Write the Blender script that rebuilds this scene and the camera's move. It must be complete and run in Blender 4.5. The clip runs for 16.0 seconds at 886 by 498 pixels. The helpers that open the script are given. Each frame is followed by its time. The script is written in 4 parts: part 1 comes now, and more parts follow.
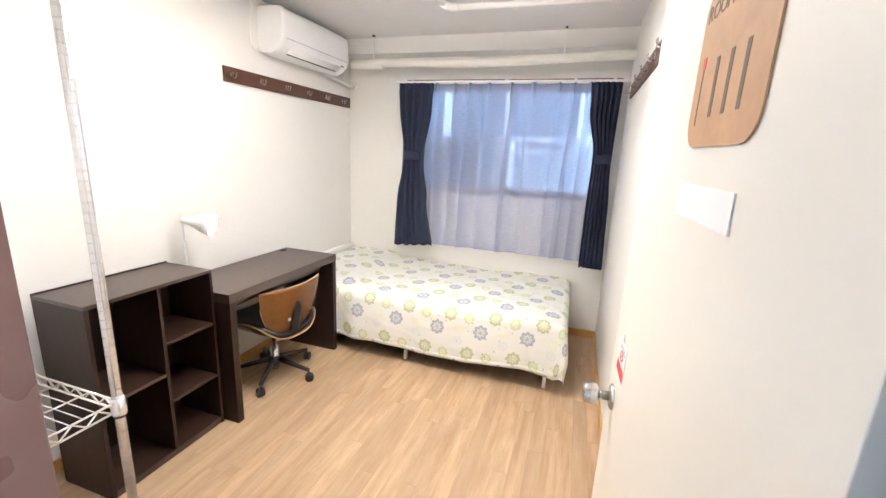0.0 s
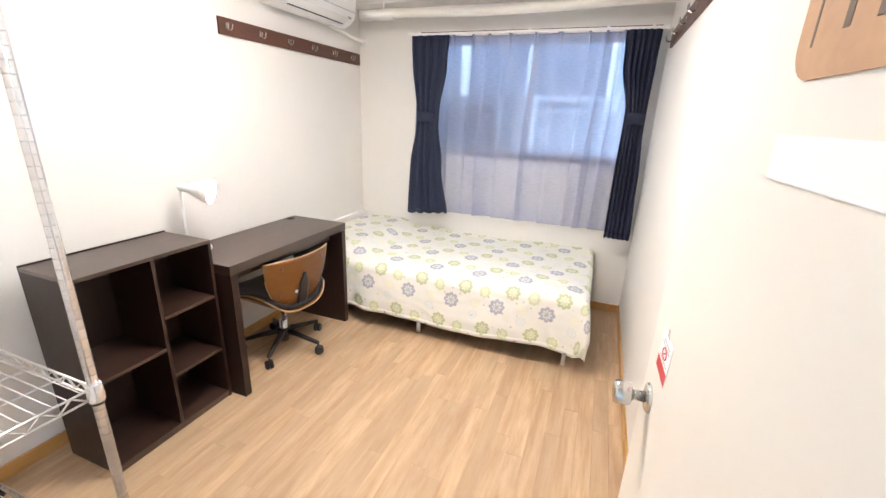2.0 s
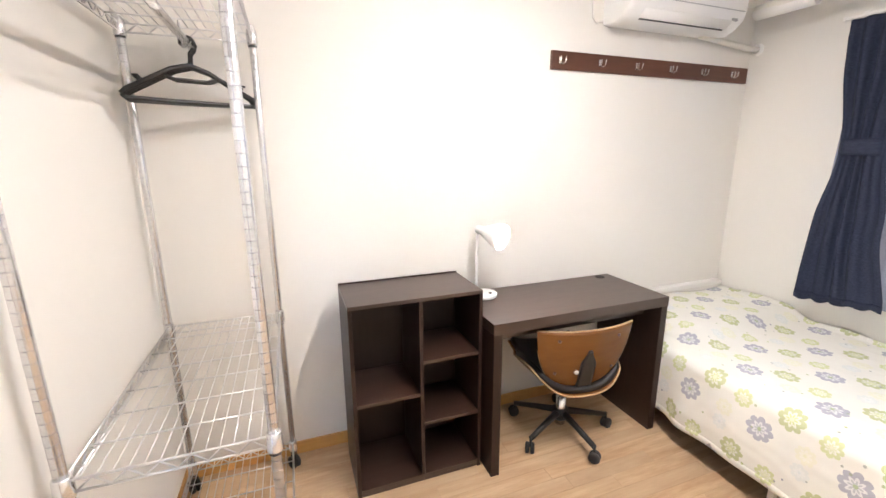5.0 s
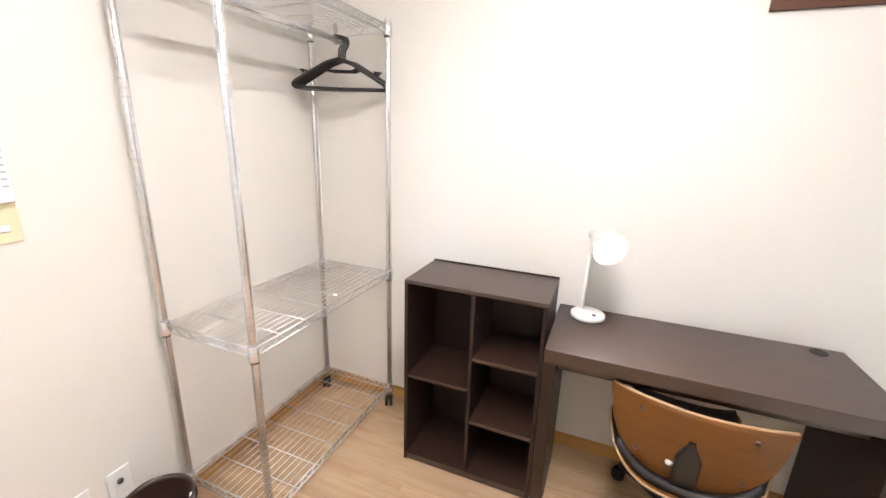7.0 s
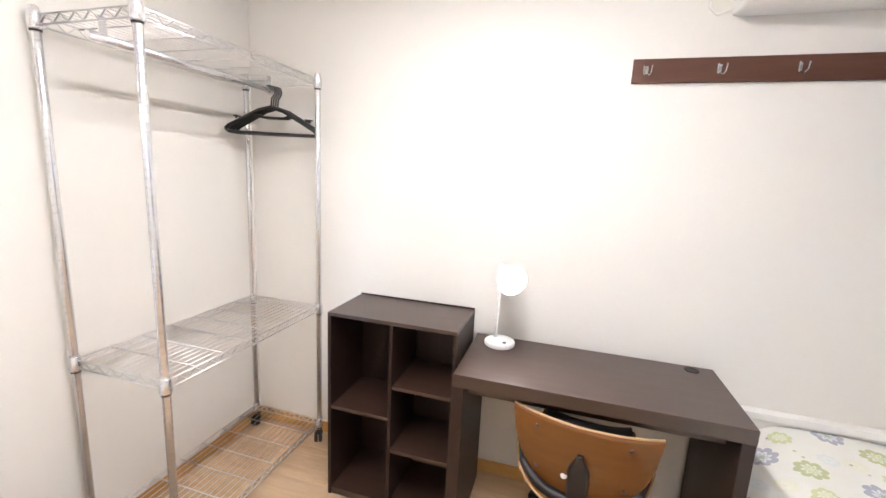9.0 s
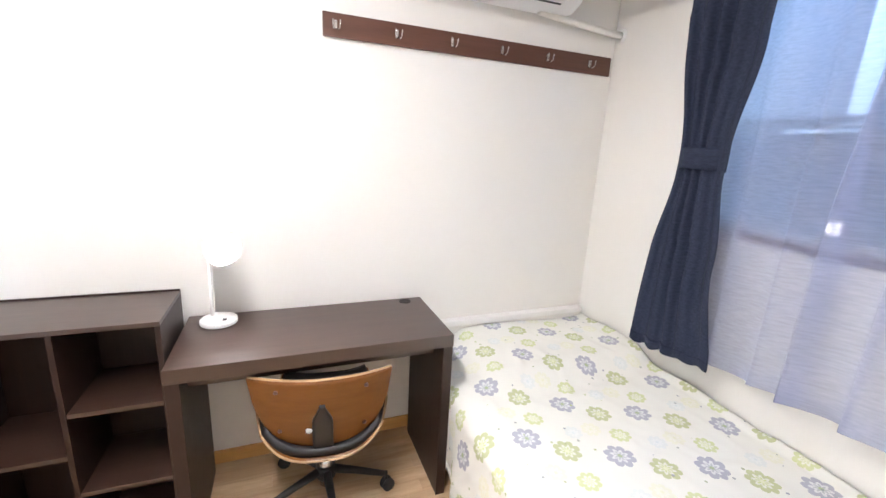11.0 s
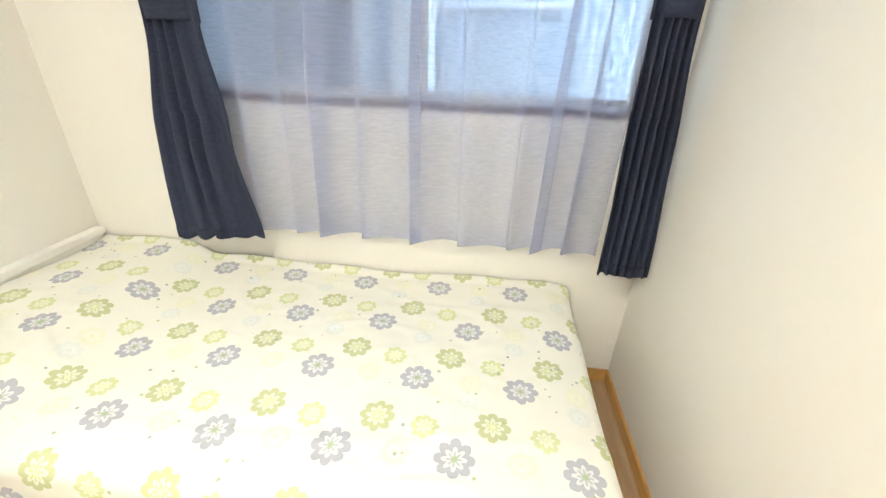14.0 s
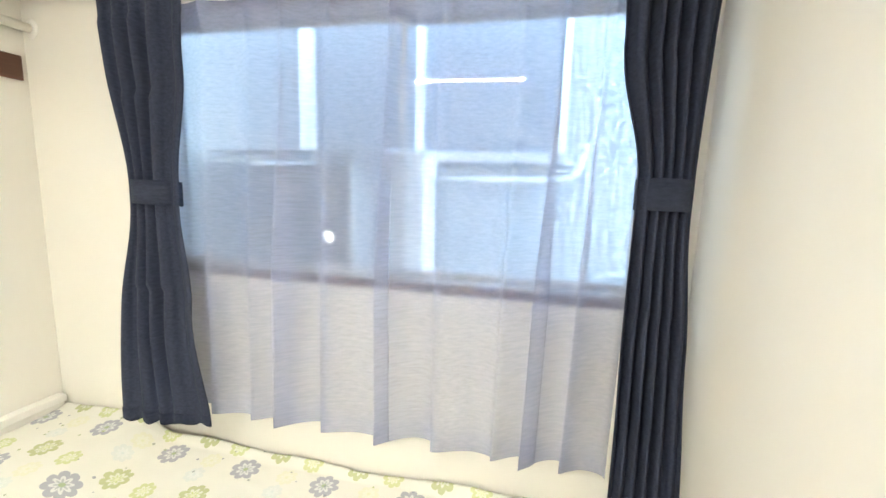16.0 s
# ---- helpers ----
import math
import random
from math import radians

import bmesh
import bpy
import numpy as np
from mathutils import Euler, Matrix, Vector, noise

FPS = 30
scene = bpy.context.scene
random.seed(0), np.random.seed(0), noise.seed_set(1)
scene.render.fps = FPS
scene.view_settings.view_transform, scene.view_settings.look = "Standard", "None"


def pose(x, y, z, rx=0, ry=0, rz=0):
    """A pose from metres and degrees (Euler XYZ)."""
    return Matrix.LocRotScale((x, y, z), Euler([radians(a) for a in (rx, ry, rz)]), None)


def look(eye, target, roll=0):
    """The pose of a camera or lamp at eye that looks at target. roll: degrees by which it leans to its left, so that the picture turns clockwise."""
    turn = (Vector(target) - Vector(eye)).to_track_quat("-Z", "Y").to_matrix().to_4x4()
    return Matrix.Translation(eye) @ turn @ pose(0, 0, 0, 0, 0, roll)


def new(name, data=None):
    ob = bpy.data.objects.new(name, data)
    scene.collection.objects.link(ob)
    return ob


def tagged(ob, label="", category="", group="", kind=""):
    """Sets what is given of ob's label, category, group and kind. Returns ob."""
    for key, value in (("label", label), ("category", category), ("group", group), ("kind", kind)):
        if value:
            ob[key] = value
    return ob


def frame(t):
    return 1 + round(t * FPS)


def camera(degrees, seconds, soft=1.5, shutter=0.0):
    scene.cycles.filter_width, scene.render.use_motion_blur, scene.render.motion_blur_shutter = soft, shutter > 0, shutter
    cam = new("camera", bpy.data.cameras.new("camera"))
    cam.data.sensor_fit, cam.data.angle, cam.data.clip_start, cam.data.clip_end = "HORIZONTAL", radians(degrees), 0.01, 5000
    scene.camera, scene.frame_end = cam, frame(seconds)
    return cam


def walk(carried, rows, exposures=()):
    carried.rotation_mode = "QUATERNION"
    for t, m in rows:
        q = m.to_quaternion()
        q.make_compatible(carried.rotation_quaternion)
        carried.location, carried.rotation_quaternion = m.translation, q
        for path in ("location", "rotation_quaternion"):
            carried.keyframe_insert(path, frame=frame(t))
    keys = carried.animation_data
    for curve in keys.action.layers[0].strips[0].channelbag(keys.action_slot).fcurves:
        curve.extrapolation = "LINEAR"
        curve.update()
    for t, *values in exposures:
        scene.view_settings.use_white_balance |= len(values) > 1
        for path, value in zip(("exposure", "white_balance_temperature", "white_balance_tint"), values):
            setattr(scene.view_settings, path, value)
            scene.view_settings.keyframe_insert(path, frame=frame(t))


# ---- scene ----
cam = camera(94.6, 16.0)
PATH = [
    (0, (0.079, -0.031, 1.451), (-0.517, 1.823, 0.993), 2.7),
    (0.5, (0.082, -0.043, 1.446), (-0.497, 1.804, 0.942), 2.9),
    (1, (0.082, -0.043, 1.429), (-0.498, 1.79, 0.879), 2.9),
    (1.5, (0.065, 0.002, 1.398), (-0.546, 1.819, 0.829), 2.4),
    (2, (0.051, 0.138, 1.427), (-0.61, 1.922, 0.808), 2.3),
    (2.5, (0.012, 0.273, 1.416), (-0.793, 2.017, 0.858), 0.9),
    (3, (-0.007, 0.355, 1.413), (-0.968, 2.028, 0.886), -2.0),
    (3.5, (-0.044, 0.427, 1.409), (-1.203, 1.987, 0.939), -2.4),
    (4, (-0.077, 0.492, 1.403), (-1.505, 1.82, 0.958), -1.4),
    (4.5, (-0.095, 0.578, 1.39), (-1.761, 1.596, 0.957), -1.2),
    (7, (-0.232, 1.584, 1.395), (-2.019, 0.866, 0.856), 1.8),
    (7.5, (-0.173, 1.735, 1.415), (-1.864, 0.776, 0.944), 1.0),
    (8, (-0.165, 1.78, 1.424), (-1.891, 0.852, 1.022), 1.7),
    (10.5, (-0.179, 1.784, 1.401), (-2.078, 2.213, 0.943), 2.9),
    (11, (-0.187, 1.805, 1.4), (-1.991, 2.53, 0.929), 3.0),
    (11.5, (-0.192, 1.82, 1.394), (-1.846, 2.829, 0.899), 2.8),
    (12, (-0.176, 1.83, 1.379), (-1.629, 3.091, 0.835), 2.3),
    (12.5, (-0.176, 1.864, 1.378), (-1.362, 3.337, 0.729), 1.9),
    (13, (-0.205, 1.94, 1.37), (-1.082, 3.564, 0.601), 1.6),
    (13.5, (-0.246, 1.94, 1.345), (-0.781, 3.654, 0.465), 1.7),
    (14, (-0.258, 1.908, 1.337), (-0.449, 3.686, 0.442), 2.0),
    (14.5, (-0.224, 1.906, 1.418), (-0.225, 3.811, 0.807), 2.0),
    (15, (-0.191, 1.939, 1.459), (-0.197, 3.905, 1.09), 1.3),
    (15.5, (-0.103, 2.049, 1.46), (-0.248, 4.022, 1.162), 1.3),
    (16, (-0.088, 2.164, 1.455), (-0.513, 4.096, 1.164), 1.8),
]
EXPOSURES = [(0, 0.70, 6450, 11), (4, 0.68, 6500, 13), (8, 0.58, 6350, 13), (11.2, 0.76, 6100, 12), (12.4, 0.79, 6500, 6), (13.3, 0.83, 7150, 2), (14.5, 0.86, 6950, 1), (16, 1.0, 7100, 0)]
walk(cam, [(t, look(eye, target, roll)) for t, eye, target, roll in PATH], EXPOSURES)


# ---- world and light ----
world = bpy.data.worlds.new("sky")
scene.world = world
world.use_nodes = True
wn = world.node_tree
sky = wn.nodes.new("ShaderNodeTexSky")
sky.sky_type, sky.sun_disc = "NISHITA", False
sky.sun_elevation, sky.sun_rotation = radians(35), radians(17)
wn.links.new(sky.outputs[0], wn.nodes["Background"].inputs[0])
wn.nodes["Background"].inputs[1].default_value = 2.1
sun = new("sun", bpy.data.lights.new("sun", "SUN"))
sun.data.energy, sun.data.angle, sun.data.color = 1.0, radians(12), (1, 0.95, 0.88)
sun.matrix_basis = look((3.0, 14.0, 8.5), (0, 4.2, 1.5))
LAMP = 146.0      # ceiling batten
DESK = 60.0       # desk lamp disc
HALL = 520.0      # unseen hall panel, in place of corridor daylight

# room planes
XL, XR, YB, YW, ZC = -1.962, 0.345, 0.2, 3.385, 2.335


# ---- materials ----
class Nodes:
    def __init__(self, name):
        self.mat = bpy.data.materials.new(name)
        self.mat.use_nodes = True
        self.t = self.mat.node_tree
        self.bsdf = self.t.nodes["Principled BSDF"]
        self.out = self.t.nodes["Material Output"]
        self.coord = self.t.nodes.new("ShaderNodeTexCoord")

    def add(self, kind):
        return self.t.nodes.new(kind)

    def put(self, sock, v):
        if hasattr(v, "links"):
            self.t.links.new(v, sock)
        else:
            sock.default_value = v

    def math(self, op, a, b=0.0, c=0.0, clamp=False):
        n = self.add("ShaderNodeMath")
        n.operation, n.use_clamp = op, clamp
        for sock, v in zip(n.inputs, (a, b, c)):
            self.put(sock, v)
        return n.outputs[0]

    def mix(self, f, a, b, kind="MIX"):
        n = self.add("ShaderNodeMix")
        n.data_type, n.blend_type = "RGBA", kind
        self.put(n.inputs[0], f)
        self.put(n.inputs[6], a if hasattr(a, "links") else (*a, 1))
        self.put(n.inputs[7], b if hasattr(b, "links") else (*b, 1))
        return n.outputs[2]

    def mapping(self, scale=(1, 1, 1), src="Object", loc=(0, 0, 0)):
        n = self.add("ShaderNodeMapping")
        self.t.links.new(self.coord.outputs[src], n.inputs[0])
        n.inputs[1].default_value, n.inputs[3].default_value = loc, scale
        return n.outputs[0]

    def noise(self, vec, scale, detail=4.0, rough=0.55):
        n = self.add("ShaderNodeTexNoise")
        self.t.links.new(vec, n.inputs["Vector"])
        n.inputs["Scale"].default_value, n.inputs["Detail"].default_value, n.inputs["Roughness"].default_value = scale, detail, rough
        return n.outputs["Fac"]

    def ramp(self, v, lo, hi):
        n = self.add("ShaderNodeMapRange")
        self.put(n.inputs[0], v)
        n.inputs[1].default_value, n.inputs[2].default_value = lo, hi
        return n.outputs[0]

    def bump(self, h, strength, dist=0.001):
        n = self.add("ShaderNodeBump")
        n.inputs["Strength"].default_value, n.inputs["Distance"].default_value = strength, dist
        self.put(n.inputs["Height"], h)
        self.t.links.new(n.outputs[0], self.bsdf.inputs["Normal"])

    def set(self, **kw):
        for k, v in kw.items():
            self.put(self.bsdf.inputs[k.replace("_", " ")], v)


def surface(name, colour, rough=0.5, metal=0.0, vary=0.08, fine=160.0, coarse=3.0, bump=0.15, spec=0.5):
    """Plain paint, plastic or metal, with unevenness at two scales."""
    n = Nodes(name)
    v = n.mapping()
    a, b = n.noise(v, coarse), n.noise(v, fine, 2.0)
    dark = tuple(c * (1 - vary * 2) for c in colour)
    lite = tuple(min(1, c * (1 + vary)) for c in colour)
    f = n.math("ADD", n.math("MULTIPLY", n.ramp(a, 0.3, 0.7), 0.6), n.math("MULTIPLY", b, 0.4))
    n.set(Base_Color=n.mix(f, dark, lite), Metallic=metal, Specular_IOR_Level=spec,
          Roughness=n.math("ADD", rough - 0.05, n.math("MULTIPLY", a, 0.1)))
    if bump:
        n.bump(b, bump, 0.0006)
    return n.mat


def wood(name, dark, lite, rough=0.45, along="y", grain=1.0, per_piece=0.0, spec=0.5, pores=0.25, wide=1.0, length=1.0):
    """Wood with long grain along one axis."""
    n = Nodes(name)
    sc = {"x": (1.2, 22, 22), "y": (14, 0.9, 14), "z": (22, 22, 1.2)}[along]
    info = n.add("ShaderNodeObjectInfo")
    rnd = info.outputs["Random"]
    m = n.mapping(tuple(c * grain * (wide if c > 5 else length) for c in sc))
    shift = n.add("ShaderNodeVectorMath")
    shift.operation = "ADD"
    n.t.links.new(m, shift.inputs[0])
    comb = n.add("ShaderNodeCombineXYZ")
    for i in range(3):
        n.put(comb.inputs[i], n.math("MULTIPLY", rnd, 37.0 + 11 * i))
    n.t.links.new(comb.outputs[0], shift.inputs[1])
    g = n.noise(shift.outputs[0], 1.0, 6.0, 0.65)
    f = n.noise(shift.outputs[0], 6.0, 3.0)
    c = n.mix(n.ramp(g, 0.3, 0.7), dark, lite)
    c = n.mix(n.math("MULTIPLY", n.ramp(f, 0.55, 0.75), pores), c, tuple(x * 0.6 for x in dark))
    if per_piece:
        c = n.mix(n.math("MULTIPLY", n.ramp(rnd, 0.0, 1.0), per_piece), c, tuple(x * 0.62 for x in lite))
    n.set(Base_Color=c, Roughness=n.math("ADD", rough, n.math("MULTIPLY", f, 0.12)), Specular_IOR_Level=spec)
    n.bump(f, 0.12, 0.0005)
    return n.mat


def glow(name, colour, strength):
    n = Nodes(name)
    n.set(Base_Color=(0.9, 0.9, 0.9, 1), Emission_Color=(*colour, 1), Emission_Strength=strength)
    return n.mat


WALL = surface("wallpaper", (0.785, 0.758, 0.712), 0.75, vary=0.012, fine=420, coarse=1.3, bump=0.35, spec=0.25)
CEIL = surface("ceiling_paint", (0.77, 0.755, 0.745), 0.85, vary=0.03, fine=260, bump=0.25, spec=0.2)
WHITE = surface("white_paint", (0.84, 0.82, 0.79), 0.45, vary=0.015, fine=200, bump=0.08)
PLASTIC = surface("white_plastic", (0.86, 0.855, 0.84), 0.32, vary=0.01, bump=0.03)
CREAM = surface("cream_door_paint", (0.84, 0.80, 0.72), 0.38, vary=0.015, fine=90, coarse=1.0, bump=0.06)
IVORY = surface("ivory_plastic", (0.80, 0.73, 0.50), 0.4, vary=0.02, bump=0.03)
PIPEWRAP = surface("pipe_wrap", (0.80, 0.77, 0.70), 0.6, vary=0.05, fine=60, bump=0.3)
OAK = wood("oak_laminate", (0.44, 0.270, 0.145), (0.69, 0.490, 0.305), 0.40, "y", 1.0, 0.62, spec=0.4, pores=0.18, wide=0.11, length=1.8)
SKIRT = wood("skirting_wood", (0.50, 0.26, 0.075), (0.64, 0.36, 0.12), 0.4, "y", 0.8)
# One laminate in two tones: tops lifted for sheen, side panels darkened for shade.
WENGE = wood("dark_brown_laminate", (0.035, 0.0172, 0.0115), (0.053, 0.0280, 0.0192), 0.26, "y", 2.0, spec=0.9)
WENGE_Z_SHADED = wood("dark_brown_laminate_upright_shaded", (0.016, 0.0062, 0.0040), (0.026, 0.0106, 0.0070), 0.38, "z", 2.0, spec=0.5)
RAILWOOD = wood("brown_painted_wood", (0.075, 0.028, 0.016), (0.115, 0.045, 0.026), 0.38, "y", 1.2)
RAILWOOD_X = wood("brown_wood_batten", (0.075, 0.028, 0.016), (0.115, 0.045, 0.026), 0.45, "x", 1.2)
FRAMEBROWN = surface("brown_steel_frame", (0.125, 0.060, 0.046), 0.28, vary=0.03, fine=90, bump=0.1)
PLY = wood("walnut_plywood", (0.148, 0.054, 0.011), (0.186, 0.070, 0.014), 0.18, "y", 1.8, pores=0.10)
PLYEDGE = wood("plywood_edge", (0.36, 0.22, 0.10), (0.50, 0.33, 0.17), 0.45, "y", 1.5)
CHROME = surface("chrome_steel", (0.84, 0.84, 0.85), 0.22, 0.78, vary=0.06, fine=40, bump=0.03)
STEEL = surface("brushed_steel", (0.60, 0.59, 0.57), 0.24, 1.0, vary=0.05, fine=80, bump=0.05)
GROOVE = surface("groove_steel", (0.30, 0.30, 0.31), 0.4, 0.6, vary=0.05, bump=0)
WIRE = surface("chromed_wire", (0.74, 0.735, 0.73), 0.30, 1.0, vary=0.04, bump=0.0)
BLACK = surface("black_plastic", (0.014, 0.013, 0.013), 0.38, vary=0.1, bump=0.08)
RUBBER = surface("black_rubber", (0.018, 0.016, 0.016), 0.65, vary=0.1, bump=0.15)
PAD = surface("black_leatherette", (0.016, 0.014, 0.014), 0.45, vary=0.1, fine=120, bump=0.4)
BINBROWN = surface("brown_plastic_bin", (0.045, 0.022, 0.014), 0.42, vary=0.15, fine=30, bump=0.2)
ALU = surface("grey_aluminium", (0.55, 0.57, 0.60), 0.45, 0.3, vary=0.1, bump=0.05)
n = Nodes("outside_stucco")
v = n.mapping()
grit, patch = n.noise(v, 38.0, 3.0, 0.6), n.noise(v, 4.0)
n.set(Base_Color=n.mix(n.ramp(grit, 0.43, 0.59), n.mix(patch, (0.20, 0.23, 0.28), (0.25, 0.28, 0.33)), (0.62, 0.67, 0.73)), Roughness=0.9)
n.bump(n.ramp(grit, 0.3, 0.75), 1.0, 0.010)
STUCCO = n.mat
OUTGREY = surface("outside_grey_panel", (0.20, 0.215, 0.245), 0.6, vary=0.08)
OUTDARK = surface("outside_dark_metal", (0.34, 0.36, 0.40), 0.5, vary=0.08)
OUTWHITE = surface("outside_white_pvc", (0.80, 0.82, 0.83), 0.4, vary=0.03)
HALLFLOOR = surface("hall_vinyl", (0.50, 0.56, 0.62), 0.45, vary=0.05, fine=90, bump=0.1)
PAPER = surface("white_paper", (0.88, 0.88, 0.88), 0.7, vary=0.01, bump=0.05)
KRAFT = surface("brown_card", (0.50, 0.30, 0.165), 0.7, vary=0.14, fine=60, coarse=9, bump=0.15)
INK = surface("pencil_ink", (0.17, 0.12, 0.085), 0.8, vary=0.1, bump=0)
RED = surface("red_print", (0.62, 0.045, 0.04), 0.5, vary=0.05, bump=0)
PRINTGREY = surface("grey_print", (0.45, 0.45, 0.46), 0.6, vary=0.08, bump=0)
PRINTDARK = surface("dark_print", (0.06, 0.06, 0.065), 0.6, vary=0.08, bump=0)
PRINTGREEN = surface("green_leaf_print", (0.16, 0.33, 0.20), 0.6, vary=0.4, fine=60, coarse=60, bump=0)
LCD = surface("remote_display", (0.25, 0.29, 0.27), 0.25, vary=0.03, bump=0)
MATTRESS = surface("mattress_cloth", (0.55, 0.53, 0.50), 0.9, vary=0.05, bump=0.3)
CLOTHBLUE = surface("pale_blue_cloth", (0.35, 0.48, 0.62), 0.85, vary=0.2, fine=25, bump=0.3)
TUBE = glow("led_diffuser", (1.0, 0.962, 0.925), LAMP)
DISC = glow("desk_lamp_led", (1.0, 0.97, 0.92), DESK)
HALLGLOW = glow("hall_daylight_glow", (0.66, 0.80, 1.0), HALL)

n = Nodes("window_glass")
n.set(Base_Color=(0.95, 0.97, 0.98, 1), Roughness=0.02, Transmission_Weight=1.0, IOR=1.02, Specular_IOR_Level=0.5)
gl = n.add("ShaderNodeBsdfGlossy")
gl.inputs["Roughness"].default_value = 0.015
tr = n.add("ShaderNodeBsdfTransparent")
fr = n.add("ShaderNodeLayerWeight")
fr.inputs[0].default_value = 0.5
gloss = n.math("ADD", n.math("MULTIPLY", n.math("POWER", fr.outputs[1], 5.0), 0.9), 0.04)
ms = n.add("ShaderNodeMixShader")
n.put(ms.inputs[0], gloss)
n.t.links.new(tr.outputs[0], ms.inputs[1])
n.t.links.new(gl.outputs[0], ms.inputs[2])
n.t.links.new(ms.outputs[0], n.out.inputs[0])
GLASS = n.mat


n = Nodes("insect_netting")
n.set(Base_Color=(0.10, 0.105, 0.115, 1), Roughness=0.7)
tr = n.add("ShaderNodeBsdfTransparent")
ms = n.add("ShaderNodeMixShader")
threads = n.noise(n.mapping((900, 900, 900)), 1.0, 1.0)
n.put(ms.inputs[0], n.math("ADD", 0.03, n.math("MULTIPLY", threads, 0.10)))
n.t.links.new(tr.outputs[0], ms.inputs[1])
n.t.links.new(n.bsdf.outputs[0], ms.inputs[2])
n.t.links.new(ms.outputs[0], n.out.inputs[0])
NETTING = n.mat


def weave(name, colour, rough, see=0.0, through_light=0.0, streak=0.0, low=0.9, high=1.08):
    """Curtain cloth: threads both ways; see: share of open mesh; through_light: share of translucence."""
    n = Nodes(name)
    m = n.mapping((1, 1, 1), "UV")
    w1 = n.add("ShaderNodeTexWave")
    w1.bands_direction = "X"
    w2 = n.add("ShaderNodeTexWave")
    w2.bands_direction = "Y"
    for w in (w1, w2):
        n.t.links.new(m, w.inputs[0])
        w.inputs["Scale"].default_value, w.inputs["Distortion"].default_value = 260.0, 0.6
    slub = n.noise(n.mapping((34, 130, 1), "UV"), 1.0, 5.0, 0.7)
    blot = n.noise(m, 9.0)
    h = n.math("ADD", n.math("MULTIPLY", w1.outputs["Fac"], 0.5), n.math("MULTIPLY", w2.outputs["Fac"], 0.5))
    f = n.math("ADD", n.math("MULTIPLY", n.ramp(slub, 0.35, 0.7), 0.65), n.math("MULTIPLY", h, 0.35))
    c = n.mix(f, tuple(x * low for x in colour), tuple(min(1, x * high) for x in colour))
    c = n.mix(n.math("MULTIPLY", blot, 0.2), c, tuple(x * 0.8 for x in colour))
    n.set(Base_Color=c, Roughness=rough, Specular_IOR_Level=0.2)
    n.bump(h, 0.35, 0.0006)
    if see or through_light:
        tl = n.add("ShaderNodeBsdfTranslucent")
        n.t.links.new(c, tl.inputs[0])
        a = n.add("ShaderNodeMixShader")
        a.inputs[0].default_value = through_light
        n.t.links.new(n.bsdf.outputs[0], a.inputs[1])
        n.t.links.new(tl.outputs[0], a.inputs[2])
        b = n.add("ShaderNodeMixShader")
        n.put(b.inputs[0], n.math("SUBTRACT", see + streak * 0.5, n.math("MULTIPLY", f, streak), clamp=True))
        op = n.add("ShaderNodeBsdfTransparent")
        n.t.links.new(a.outputs[0], b.inputs[1])
        n.t.links.new(op.outputs[0], b.inputs[2])
        n.t.links.new(b.outputs[0], n.out.inputs[0])
    return n.mat


NAVY = weave("navy_curtain_cloth", (0.028, 0.034, 0.060), 0.85, low=0.6, high=1.45)
LACE = weave("lilac_lace_cloth", (0.54, 0.57, 0.74), 0.8, 0.53, 0.5, 0.10, 0.95, 1.05)


